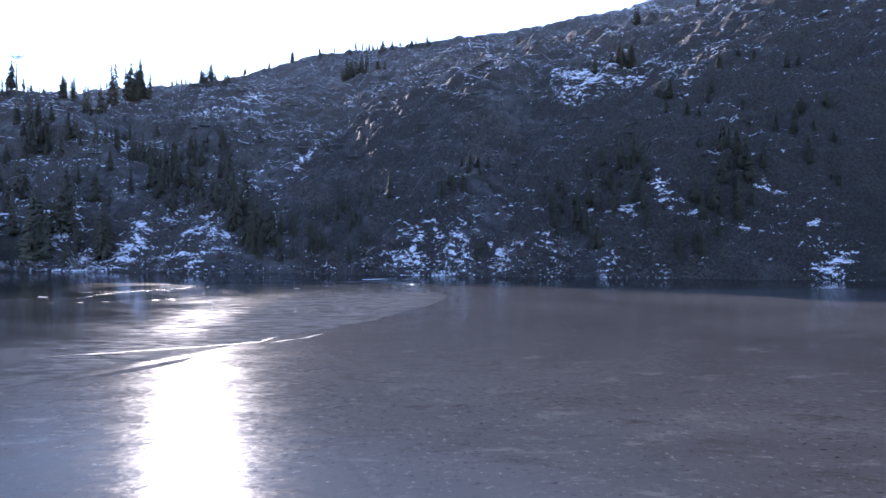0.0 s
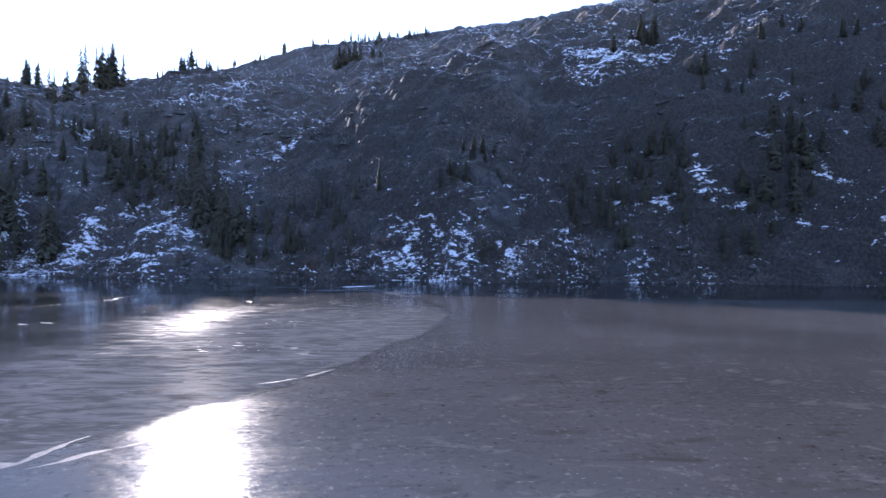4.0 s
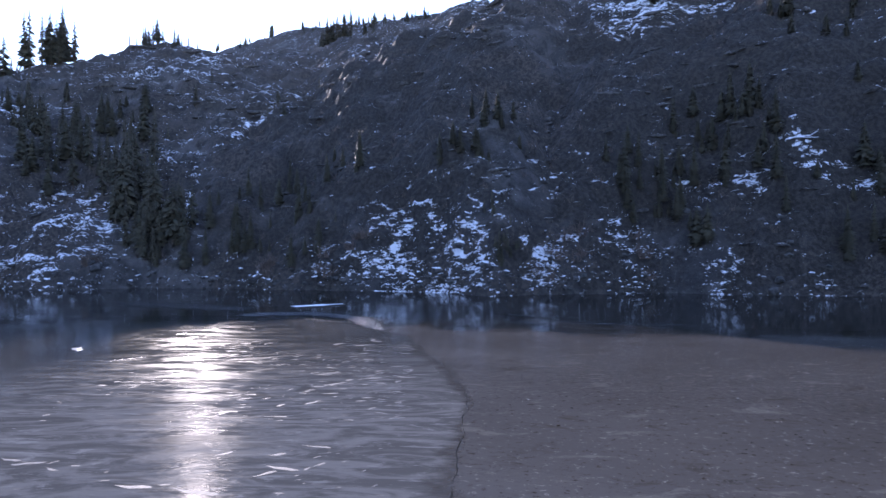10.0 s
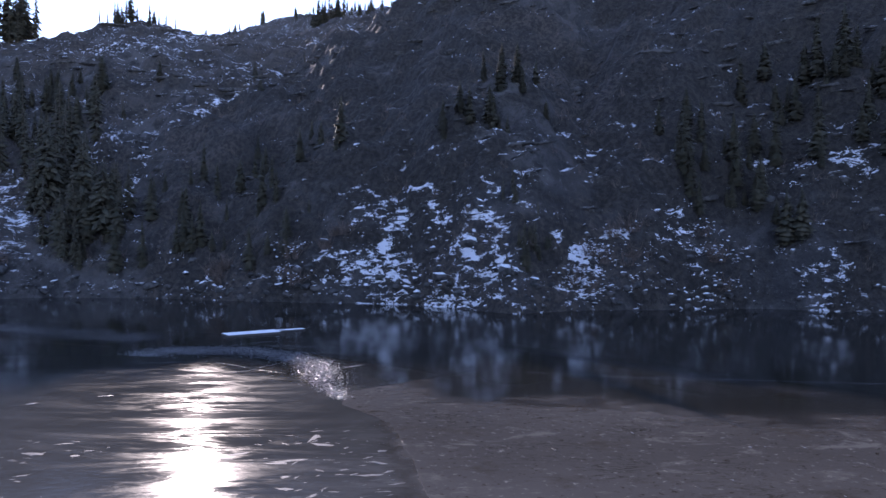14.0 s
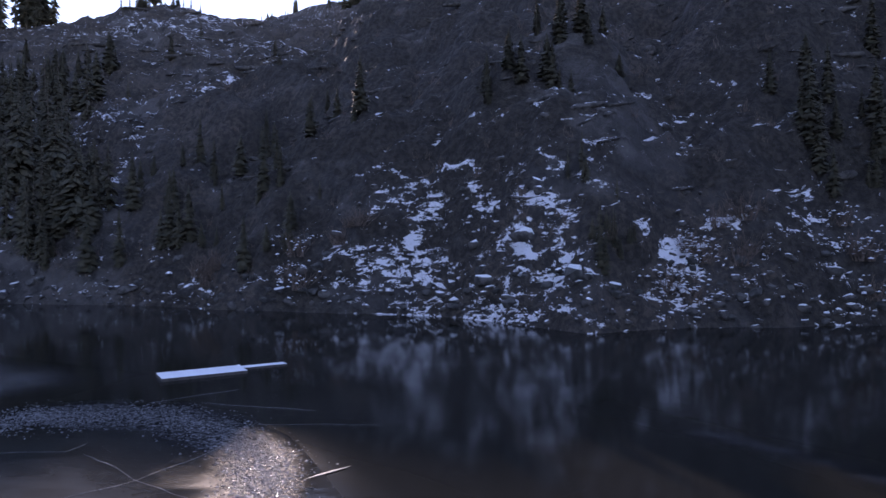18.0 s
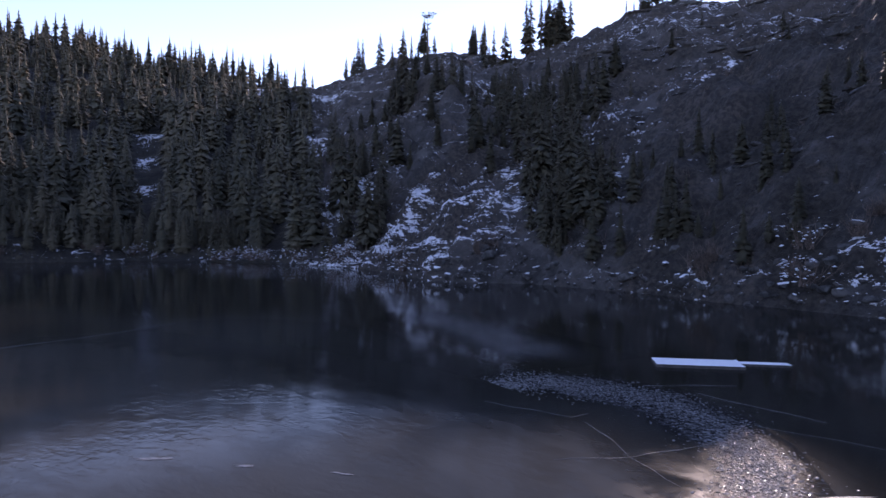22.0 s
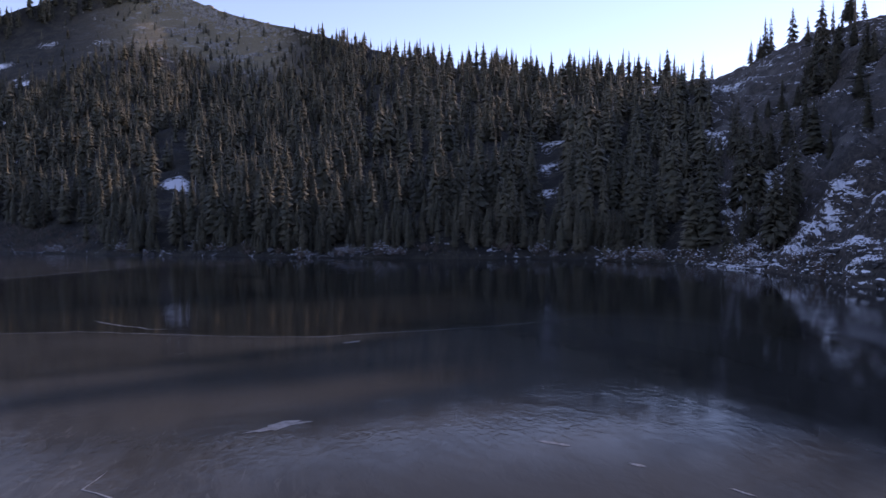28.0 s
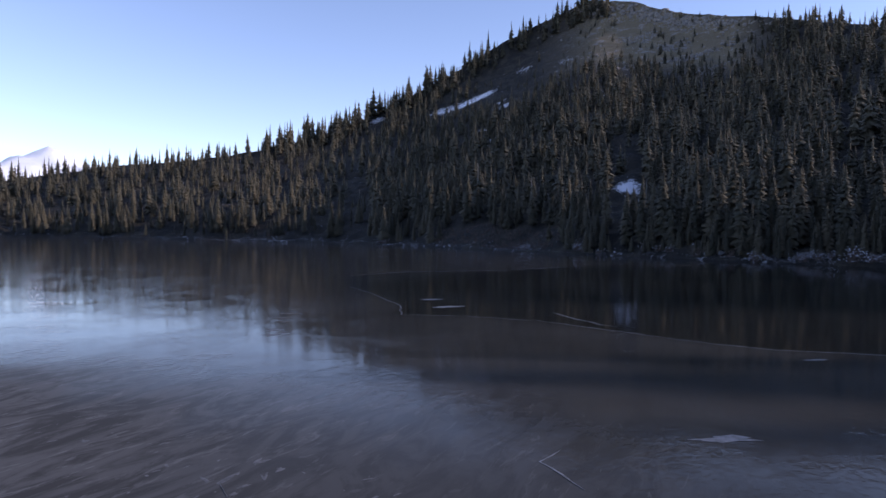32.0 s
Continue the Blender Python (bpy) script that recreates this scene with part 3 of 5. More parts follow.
CLEAR = [(-41, 125), (-44, 128), (-47, 134), (-44, 139), (-36, 141), (-27, 139), (-20, 137.5), (-12, 137.8), (-8, 134), (-5, 130), (-3.5, 125),
         (-3, 120), (-7, 124), (-13, 127.6), (-20, 126.4), (-30, 126)]
flat_sheet("clear_ice", wavy(CLEAR, 1.5, 0.3), 0.010, CLEAR_ICE, "thin dark transparent new ice", "lake ice")


# ---------------------------------------------------------------- conifers
def conifer(rng, tall, whorls, arms, full, twigs, thin=1.0):
    """Trunk and crown vertices of one fir: drooping fronds in whorls, shorter to the top."""
    cv, cf = [], []
    low = rng.uniform(0.04, 0.14)
    for w in range(whorls):
        f = (w + rng.uniform(-0.3, 0.3)) / whorls
        z = tall * (low + (0.985 - low) * f)
        reach = tall * 0.145 * full * (1 - f) ** 0.8 * (0.55 + 0.45 * min(1, f * 5 + 0.3)) * rng.uniform(0.8, 1.15) + 0.14
        for b in range(arms if f < 0.85 else max(3, arms - 2)):
            a = rng.uniform(0, 6.283)
            l = reach * rng.uniform(0.35, 1.3)
            if rng.random() < 0.2:
                continue
            ca, sa = math.cos(a), math.sin(a)
            droop = l * rng.uniform(0.15, 0.65)
            wd = l * rng.uniform(0.22, 0.36) * thin
            tip = (ca * l, sa * l, z - droop)
            mid = (ca * l * 0.55, sa * l * 0.55, z - droop * 0.3)
            o = len(cv)
            cv += [(0, 0, z + 0.12 * l), (mid[0] - sa * wd, mid[1] + ca * wd, mid[2] - wd * 0.5),
                   (mid[0] + sa * wd, mid[1] - ca * wd, mid[2] - wd * 0.5), tip, (mid[0], mid[1], mid[2] + 0.08 * l)]
            cf += [(o, o + 1, o + 4), (o, o + 4, o + 2), (o + 1, o + 3, o + 4), (o + 4, o + 3, o + 2)]
            for q in range(twigs):
                t = rng.uniform(0.3, 0.95)
                side = rng.choice((-1, 1))
                bx, by, bz = ca * l * t, sa * l * t, z - droop * t * t
                ln = l * 0.30 * (1.2 - t) + 0.08
                o = len(cv)
                cv += [(bx, by, bz + 0.03), (bx - sa * side * ln + ca * ln * 0.5, by + ca * side * ln + sa * ln * 0.5, bz - ln * rng.uniform(0.4, 0.9)),
                       (bx + ca * ln * 0.5, by + sa * ln * 0.5, bz - ln * 0.25)]
                cf.append((o, o + 1, o + 2))
    o = len(cv)
    cv += [(0.06, 0, tall * 0.95), (-0.03, 0.05, tall * 0.95), (-0.03, -0.05, tall * 0.95), (0, 0, tall * 1.01)]
    cf += [(o, o + 1, o + 3), (o + 1, o + 2, o + 3), (o + 2, o, o + 3)]
    return cv, cf


def trunk_shape(tall, base, sides=6, lean=0.0):
    tv, tf = [], []
    for j, f in enumerate((-0.05, 0.02, 0.35, 0.7, 0.985)):
        r = base * (1 - f) ** 0.9 + 0.015
        if j < 1:
            r = base * 1.3
        for i in range(sides):
            a = 6.283 * i / sides
            tv.append((r * math.cos(a) + lean * f * f * tall, r * math.sin(a), tall * f))
    for j in range(4):
        for i in range(sides):
            tf.append((j * sides + i, j * sides + (i + 1) % sides, (j + 1) * sides + (i + 1) % sides, (j + 1) * sides + i))
    return tv, tf


def make_tree(rng, tall, full, whorls=38, arms=9, twigs=3, bark=None):
    root = new("conifer_tree")
    cv, cf = conifer(rng, tall, whorls, arms, full, twigs, 0.8)
    tv, tf = trunk_shape(tall, tall * 0.013 + 0.06)
    part("trunk", mesh_of("trunk", tv, tf, bark or BARK, True), None, root)
    part("crown", mesh_of("crown", cv, cf, NEEDLES), None, root)
    return root


def stand(ob, x, y, size, turn, sink=0.15):
    return copy_thing(ob, Matrix.Translation((x, y, height(x, y) - sink)) @ Matrix.Rotation(turn, 4, "Z") @ Matrix.Scale(size, 4))


def polar(a, r):
    return MID.x - r * math.sin(radians(a)), MID.y + r * math.cos(radians(a))


rng = random.Random(11)
KINDS = [make_tree(rng, 16, f) for f in (0.75, 0.95, 1.15, 1.4, 0.6, 0.85)]
for i, t in enumerate(KINDS):
    t.location = (0, 0, 0)
FOREST_LABEL = "tall dark green conifer standing on the wooded slope"
taken = []


def free_spot(x, y, gap):
    if any((x - tx) ** 2 + (y - ty) ** 2 < gap * gap for tx, ty in taken):
        return False
    taken.append((x, y))
    return True


def in_clearing(x, y):
    """Whether a tree here would stand in an opening of the woods or close below it."""
    for cx, cy, cr, _ in CLEARINGS:
        way = Vector((MID.x - cx, MID.y - cy)).normalized()
        ahead = (x - cx) * way.x + (y - cy) * way.y
        aside = abs((x - cx) * way.y - (y - cy) * way.x)
        if -cr < ahead < cr + 16 and aside < cr * 1.05:
            return True
    return False


def plant(a, r, size, label, group):
    x, y = polar(a, r)
    t = stand(rng.choice(KINDS), x, y, size, rng.uniform(0, 6.28))
    return tagged(t, label, "conifer tree", group)


# trees along the wooded shore, nearest the water
count = 0
while count < 66:
    a = rng.choice((rng.uniform(55.5, 138), rng.uniform(108, 142)))
    s = float(np.interp(a, SHORE_AT, SHORE_R))
    r = s + rng.uniform(5, 34)
    if 103 < a < 113 and r < s + 22:
        continue
    x, y = polar(a, r)
    if not in_clearing(x, y) and free_spot(x, y, 2.6):
        plant(a, r, rng.uniform(0.45, 0.95), FOREST_LABEL, "conifers along the wooded shore")
        count += 1
# stands on the rocky slope: heading, radius, spread in heading, spread in radius, number, size
STANDS = ((33.6, 93, 3.0, 7, 24, 0.62), (33.6, 114, 3.0, 20, 34, 0.72), (51.9, 137, 1.4, 10, 12, 0.9), (38.5, 168, 3.2, 26, 20, 0.75), (-11.6, 53.5, 1.8, 1.6, 9, 0.2), (49, 128, 0.8, 6, 7, 0.85), (39, 250, 1.2, 8, 6, 0.9), (34.6, 263, 2.0, 3.0, 14, 1.25), (27, 277, 2.4, 4, 14, 0.6),
          (24.5, 286, 1.5, 3, 4, 0.45), (45.5, 268, 2.2, 4, 6, 0.9), (41.5, 264, 1.6, 4, 5, 0.8), (57.5, 330, 4.0, 6, 10, 0.9), (51, 297, 1.5, 5, 7, 0.9),
          (10.6, 298, 1.4, 5, 14, 0.85), (7.5, 316, 0.8, 3, 3, 0.6), (43.5, 180, 3.0, 30, 7, 0.7), (62, 152, 2.5, 6, 10, 0.65), (-9.5, 56, 1.2, 3, 3, 0.25),
          (-8.5, 322, 1.6, 6, 6, 0.8), (-25, 208, 0.6, 3, 2, 0.8), (20, 180, 8, 40, 5, 0.5), (-36, 210, 6, 30, 6, 0.9), (47, 205, 1.5, 14, 7, 0.8), (52.5, 180, 1.5, 20, 10, 0.9))
for a, r, da, dr, n, size in STANDS:
    for i in range(n):
        at = rng.gauss(a, da * 0.6)
        plant(at, max(rng.gauss(r, dr * 0.6), float(np.interp(at, SHORE_AT, SHORE_R)) + 3.5), size * rng.uniform(0.5, 1.25),
              "slender dark conifer standing on the rocky slope", "conifers on the rocky slope")

# dark groves and lone young firs on the open slope: x, y, spread, number, size
GROVES = ((46.6, 177.5, 4.5, 14, 0.6), (38, 168.7, 4.5, 10, 0.5), (72, 170, 4.5, 12, 0.7), (62, 163.5, 4, 7, 0.5), (-33, 188, 8, 18, 0.5), (-23, 180, 5, 8, 0.4),
          (8.4, 183, 4.5, 8, 0.4), (32, 176, 3.5, 8, 0.5), (-94, 254, 8, 14, 0.8), (65, 246, 4, 6, 0.8), (8.9, 164.2, 1.3, 6, 0.26), (-85, 223, 6, 10, 0.8),
          (-115, 212, 5, 8, 0.8), (-152, 249, 9, 10, 0.8), (-128, 272, 5, 6, 0.8), (-50, 185, 3, 8, 0.6), (80, 195, 8, 8, 0.5), (95, 175, 8, 8, 0.55))


# the far woods, uncounted
def light_conifer(g, tall, whorls, arms, full):
    """A fir seen from afar: a dark inner mass and tiers of drooping fronds."""
    v, f = [], []
    low, lean = g.uniform(0.04, 0.12), g.uniform(-0.012, 0.012)
    for w in range(whorls):
        at = (w + g.uniform(-0.35, 0.35)) / whorls
        z = tall * (low + (0.97 - low) * at)
        reach = tall * 0.15 * full * (1 - at) ** 0.78 * (0.72 + 0.28 * min(1, at * 6)) * g.uniform(0.85, 1.15) + 0.2
        turn, m = g.uniform(0, 6.283), arms if at < 0.75 else max(4, arms - 2)
        for b in range(m):
            if g.random() < 0.12:
                continue
            a, l = turn + 6.283 * (b + g.uniform(-0.3, 0.3)) / m, reach * g.uniform(0.45, 1.3)
            ca, sa = math.cos(a), math.sin(a)
            z = z + g.uniform(-0.4, 0.4) * tall / whorls
            drop, wide, x0 = l * g.uniform(0.2, 0.7), l * g.uniform(0.2, 0.36) + 0.05, lean * at * tall
            mx, my, mz = x0 + ca * l * 0.55, sa * l * 0.55, z - drop * 0.4
            o = len(v)
            v += [(x0, 0, z + 0.2 * l), (mx - sa * wide, my + ca * wide, mz - wide * 0.7), (mx + sa * wide, my - ca * wide, mz - wide * 0.7), (x0 + ca * l, sa * l, z - drop)]
            f += [(o, o + 1, o + 3), (o, o + 3, o + 2)]
    o, k = len(v), 5
    for at in (0.02, 0.45, 0.8):
        q = tall * 0.15 * full * (1 - at) * 0.5
        v += [(q * math.cos(6.283 * i / k + at * 4), q * math.sin(6.283 * i / k + at * 4), tall * (low + (0.97 - low) * at)) for i in range(k)]
    v.append((lean * tall, 0, tall * 1.02))
    for j in range(2):
        for i in range(k):
            p, q = o + j * k + i, o + j * k + (i + 1) % k
            f += [(p, q, q + k), (p, q + k, p + k)]
    f += [(o + 2 * k + i, o + 2 * k + (i + 1) % k, o + 3 * k) for i in range(k)]
    return v, f


def far_woods():
    rr = np.random.RandomState(5)
    protos = []
    g = random.Random(3)
    for full, whorls, arms in ((0.75, 20, 7), (1.0, 20, 7), (1.25, 20, 7), (1.45, 19, 8), (0.75, 46, 9), (1.0, 44, 10), (1.25, 42, 10)):
        cv, cf = light_conifer(g, 16, whorls, arms, full)
        tv, tf = trunk_shape(16, 0.15, 4)
        o = len(cv)
        tri = [(a, b, c) for a, b, c in cf] + [(o + q[0], o + q[1], o + q[2]) for q in tf] + [(o + q[0], o + q[2], o + q[3]) for q in tf]
        protos.append((np.array(cv + tv), np.array(tri)))
    vs, fs, tone, base, made, tries = [], [], [], 0, 0, 0
    while made < 5300 and tries < 70000:
        tries += 1
        a = rr.uniform(54, 152) if rr.rand() < 0.66 else rr.uniform(83, 119)
        s, c, *_ = shape_at(a)
        r = s + 5 + (c + 12 - s - 5) * rr.rand() ** 0.95
        if a > 113 and rr.rand() < 0.2:
            continue
        u = (r - s) / (c - s)
        bare = np.interp(a, (86, 90, 107, 112), (0, 1, 1, 0)) * np.interp(u, (0.6, 0.82), (0, 1))
        if made < 150:
            a, r, bare, u = rr.uniform(1, 40), 0, 0, 0.5
            r = float(np.interp(a, BACK_AT, BACK_R)) + rr.uniform(-12, 2)
        if 150 <= made < 380:
            a, bare, u = rr.uniform(99.5, 128), 0, 0.9
            r = float(np.interp(a, CREST_AT, CREST_R)) + rr.uniform(-22, 5)
        if 380 <= made < 640:
            a, bare, u = rr.uniform(58, 104), 0, 0.1
            r = float(np.interp(a, SHORE_AT, SHORE_R)) + rr.uniform(2.5, 15)
        if (103 < a < 113 and 0.68 < u < 0.95 and rr.rand() < 0.5) or rr.rand() < bare * 0.8 or (96.6 < a < 99 and 0.05 < u < 0.3 and rr.rand() < 0.9) or (103 < a < 113 and r < s + 25):
            continue
        if made >= 640 and a < 61 and rr.rand() < (61 - a) / 8 * (0.4 + u):
            continue
        x, y = polar(a, r)
        if in_clearing(x, y):
            continue
        v, f = protos[rr.randint(4) if r > s + 45 else 4 + rr.randint(3)]
        k = (0.45 + 0.7 * rr.rand() ** 1.3) * (0.5 if made < 150 else 1) * (0.55 if bare > 0.3 else 1) * (0.55 if 380 <= made < 640 else 1) * (1.6 if 150 <= made < 380 else 1)
        t = rr.uniform(0, 6.28)
        ct, st = math.cos(t) * k, math.sin(t) * k
        w = np.stack([v[:, 0] * ct - v[:, 1] * st + x, v[:, 0] * st + v[:, 1] * ct + y, v[:, 2] * k * rr.uniform(0.8, 1.1) + height(x, y) - 0.2], 1)
        vs.append(w)
        fs.append(f + base)
        tone.append(np.full(len(v), rr.rand()))
        base += len(v)
        made += 1
    vs, fs = np.concatenate(vs), np.concatenate(fs)
    me = bpy.data.meshes.new("far_woods")
    me.vertices.add(len(vs))
    me.vertices.foreach_set("co", vs.ravel())
    me.loops.add(fs.size)
    me.loops.foreach_set("vertex_index", fs.ravel().astype(np.int32))
    me.polygons.add(len(fs))
    me.polygons.foreach_set("loop_start", np.arange(0, fs.size, 3, dtype=np.int32))
    me.update(calc_edges=True)
    me.attributes.new("tone", "FLOAT", "POINT").data.foreach_set("value", np.concatenate(tone))
    me.materials.append(WOODS_NEEDLES)
    return tagged(new("far_woods", me), "dense dark conifer forest covering the mountainside", "forest", kind="stuff")


far_woods()
for t in KINDS:
    for o in (*t.children, t):
        bpy.data.objects.remove(o)


# ---------------------------------------------------------------- distant snow peak
def snow_peak():
    cx, cy = polar(143.2, 4300)
    verts, faces, n, m = [], [], 64, 26
    for j in range(m):
        f = j / (m - 1)
        for i in range(n):
            a = 6.283185 * i / n
            r = 1150 * f
            z = 450 * (1 - f) ** 1.15 + 110 * noise.fractal(Vector((math.cos(a) * f * 4, math.sin(a) * f * 4, 2.0)), 1, 2, 5) * f * (1.2 - f) * 2.5 - 30 * f
            verts.append((cx + r * math.cos(a), cy + r * math.sin(a), z))
    for j in range(m - 1):
        for i in range(n):
            faces.append((j * n + i, (j + 1) * n + i, (j + 1) * n + (i + 1) % n, j * n + (i + 1) % n))
    return tagged(new("snow_peak", mesh_of("snow_peak", verts, faces, PEAK_SNOW, True)), "distant snow-covered volcanic mountain peak in sunlight", "mountain", kind="structure")


snow_peak()


# ---------------------------------------------------------------- floating dock
def box(bm, x0, x1, y0, y1, z0, z1, bevel=0.0):
    m = Matrix.Translation(((x0 + x1) / 2, (y0 + y1) / 2, (z0 + z1) / 2)) @ Matrix.Diagonal((x1 - x0, y1 - y0, z1 - z0, 1))
    geo = bmesh.ops.create_cube(bm, size=1, matrix=m)
    if bevel:
        bmesh.ops.bevel(bm, geom=list({e for v in geo["verts"] for e in v.link_edges}), offset=bevel, segments=1, affect="EDGES")


def floating_dock():
    root = new("floating_dock")
    root.matrix_world = Matrix.Translation((-16.05, 142.5, 0.0)) @ Matrix.Rotation(radians(35), 4, "Z")
    for name, x0, x1, y0, y1, z in (("wide_deck", 0, 4.05, 0, 1.75, 0.15), ("narrow_deck", 4.05, 6.4, 0.95, 1.6, 0.12)):
        frame_bm = bmesh.new()
        box(frame_bm, x0, x1, y0, y0 + 0.06, -0.15, z - 0.03, 0.008)
        box(frame_bm, x0, x1, y1 - 0.06, y1, -0.15, z - 0.03, 0.008)
        box(frame_bm, x0, x0 + 0.06, y0 + 0.06, y1 - 0.06, -0.15, z - 0.03, 0.008)
        box(frame_bm, x1 - 0.06, x1, y0 + 0.06, y1 - 0.06, -0.15, z - 0.03, 0.008)
        part(name + "_frame", frame_bm, DOCK_WOOD, root)
        x = x0
        while x < x1 - 0.05:
            b = bmesh.new()
            box(b, x, min(x + 0.14, x1), y0 - 0.02, y1 + 0.02, z - 0.03, z, 0.004)
            part("plank", b, DOCK_WOOD, root)
            x += 0.15
        sv, sf = [], []
        nx, ny = int((x1 - x0) / 0.08), int((y1 - y0) / 0.08)
        for j in range(ny + 1):
            for i in range(nx + 1):
                px, py = x0 + (x1 - x0) * i / nx, y0 + (y1 - y0) * j / ny
                edge = min(i, nx - i, j, ny - j)
                joint = (i == 0 and x0 > 1) or (i == nx and x0 < 1 and py > 0.8)
                edge = 4 if joint else edge
                hgt = (0.0, 0.010, 0.021, 0.032, 0.041)[min(4, edge)] + 0.018 * noise.noise(Vector((px * 2, py * 2, z * 9)))
                q = 0.03 * noise.noise(Vector((px * 5, py * 5, 4))) if edge == 0 else 0
                sv.append((px + q, py + q, z + 0.001 + max(0, hgt if edge else 0.0)))
        for j in range(ny):
            for i in range(nx):
                a = j * (nx + 1) + i
                sf.append((a, a + 1, a + nx + 2, a + nx + 1))
        part("snow_cover", mesh_of("snow_cover", sv, sf, SNOW, True), None, root, "smooth fresh snow cover")
    return tagged(root, "low wooden floating dock covered with fresh snow", "dock")


floating_dock()


# ---------------------------------------------------------------- shore rocks
def lump_mesh(name, g, mat, flat=0.7, cut=None):
    """An angular broken rock: the hull of a few points; with cut, only its top, as a cap of snow."""
    bm = bmesh.new()
    for i in range(17):
        d = Vector((g.gauss(0, 1), g.gauss(0, 1), g.gauss(0, 1))).normalized() * g.uniform(0.8, 1.15)
        bm.verts.new((d.x, d.y * 0.8, d.z * flat))
    hull = bmesh.ops.convex_hull(bm, input=bm.verts[:])
    bmesh.ops.delete(bm, geom=[e for e in hull["geom_interior"] if isinstance(e, bmesh.types.BMVert)], context="VERTS")
    if cut is not None:
        for v in bm.verts:
            v.co *= 1.05
        bmesh.ops.bisect_plane(bm, geom=bm.verts[:] + bm.edges[:] + bm.faces[:], plane_co=(0, 0, cut), plane_no=(0.15, 0.1, -1), clear_outer=True)
    me = bpy.data.meshes.new(name)
    bm.to_mesh(me)
    bm.free()
    me.materials.append(mat)
    return me


STONES = []
for i in range(7):
    seed = rng.randint(0, 9999)
    STONES.append((lump_mesh("stone", random.Random(seed), ROCK_BARE), lump_mesh("snow_cap", random.Random(seed), SNOW, 0.7, 0.32)))
for i in range(190):
    a = rng.choice((rng.uniform(-48, 48), rng.uniform(-48, 48), rng.uniform(50, 110)))
    s = float(np.interp(a, SHORE_AT, SHORE_R))
    x, y = polar(a, s + abs(rng.gauss(0.6, 2.2)) + 0.3)
    size = rng.uniform(0.2, 0.75) * (1.7 if rng.random() < 0.12 else 1)
    stone, cap = rng.choice(STONES)
    ob = new("boulder", stone)
    ob.matrix_world = Matrix.Translation((x, y, height(x, y) + 0.1 * size)) @ Matrix.Rotation(rng.uniform(0, 6.28), 4, "Z") @ Matrix.Scale(size, 4)
    snowy = rng.random() < 0.07
    if snowy:
        part("snow_cap", cap, None, ob, "white snow cap")
    tagged(ob, "grey shoreline boulder with a cap of snow" if snowy else "bare grey boulder at the water's edge", "boulder", "boulders along the lake shore")


def join_many(name, protos, places, mat, label, category, snowy=False):
    """One mesh out of many small pieces, for what nobody could count."""
    vs, fs, lying, base = [], [], [], 0
    for kind, m in places:
        v, f = protos[kind]
        mm = np.array(m)
        vs.append(v @ mm[:3, :3].T + mm[:3, 3])
        fs.append(f + base)
        base += len(v)
        if snowy:
            x, y = mm[0, 3], mm[1, 3]
            a = heading_of(x, y)
            s, c, *_ = shape_at(a)
            lying.append(np.full(len(v), snow_at(x, y, a, math.hypot(x - MID.x, y - MID.y), s, c)))
    vs, fs = np.concatenate(vs), np.concatenate(fs)
    me = bpy.data.meshes.new(name)
    me.vertices.add(len(vs))
    me.vertices.foreach_set("co", vs.ravel())
    me.loops.add(fs.size)
    me.loops.foreach_set("vertex_index", fs.ravel().astype(np.int32))
    me.polygons.add(len(fs))
    me.polygons.foreach_set("loop_start", np.arange(0, fs.size, 3, dtype=np.int32))
    me.update(calc_edges=True)
    if snowy:
        me.attributes.new("snow", "FLOAT", "POINT").data.foreach_set("value", np.concatenate(lying))
    me.materials.append(mat)
    return tagged(new(name, me), label, category, kind="stuff")


def tri_arrays(me):
    v = np.array([tuple(p.co) for p in me.vertices])
    f = []
    for p in me.polygons:
        q = list(p.vertices)
        f += [(q[0], q[i], q[i + 1]) for i in range(1, len(q) - 1)]
    return v, np.array(f)


# groves on the open slope
protos = []
for wide, whorls in ((0.8, 46), (1.0, 44), (1.25, 42)):
    cv, cf = light_conifer(rng, 16, whorls, 9, wide)
    tv, tf = trunk_shape(16, 0.2, 4)
    o = len(cv)
    protos.append((np.array(cv + tv), np.array(cf + [(o + q[0], o + q[1], o + q[2]) for q in tf] + [(o + q[0], o + q[2], o + q[3]) for q in tf])))
places = []
for x, y, spread, n, size in GROVES:
    for i in range(n * 2):
        gx, gy = rng.gauss(x, spread * 0.95), rng.gauss(y, spread * 0.95)
        if math.hypot(gx - MID.x, gy - MID.y) < float(np.interp(heading_of(gx, gy), SHORE_AT, SHORE_R)) + 2.5:
            continue
        k = size * rng.uniform(0.25, 0.9)
        places.append((rng.randrange(3), Matrix.Translation((gx, gy, height(gx, gy) - 0.15)) @ Matrix.Rotation(rng.uniform(0, 6.28), 4, "Z") @ Matrix.Diagonal((k * 1.1, k * 1.1, k, 1))))
join_many("conifer_groves", protos, places, NEEDLES, "dark groves of young conifers on the rocky slope", "grove")

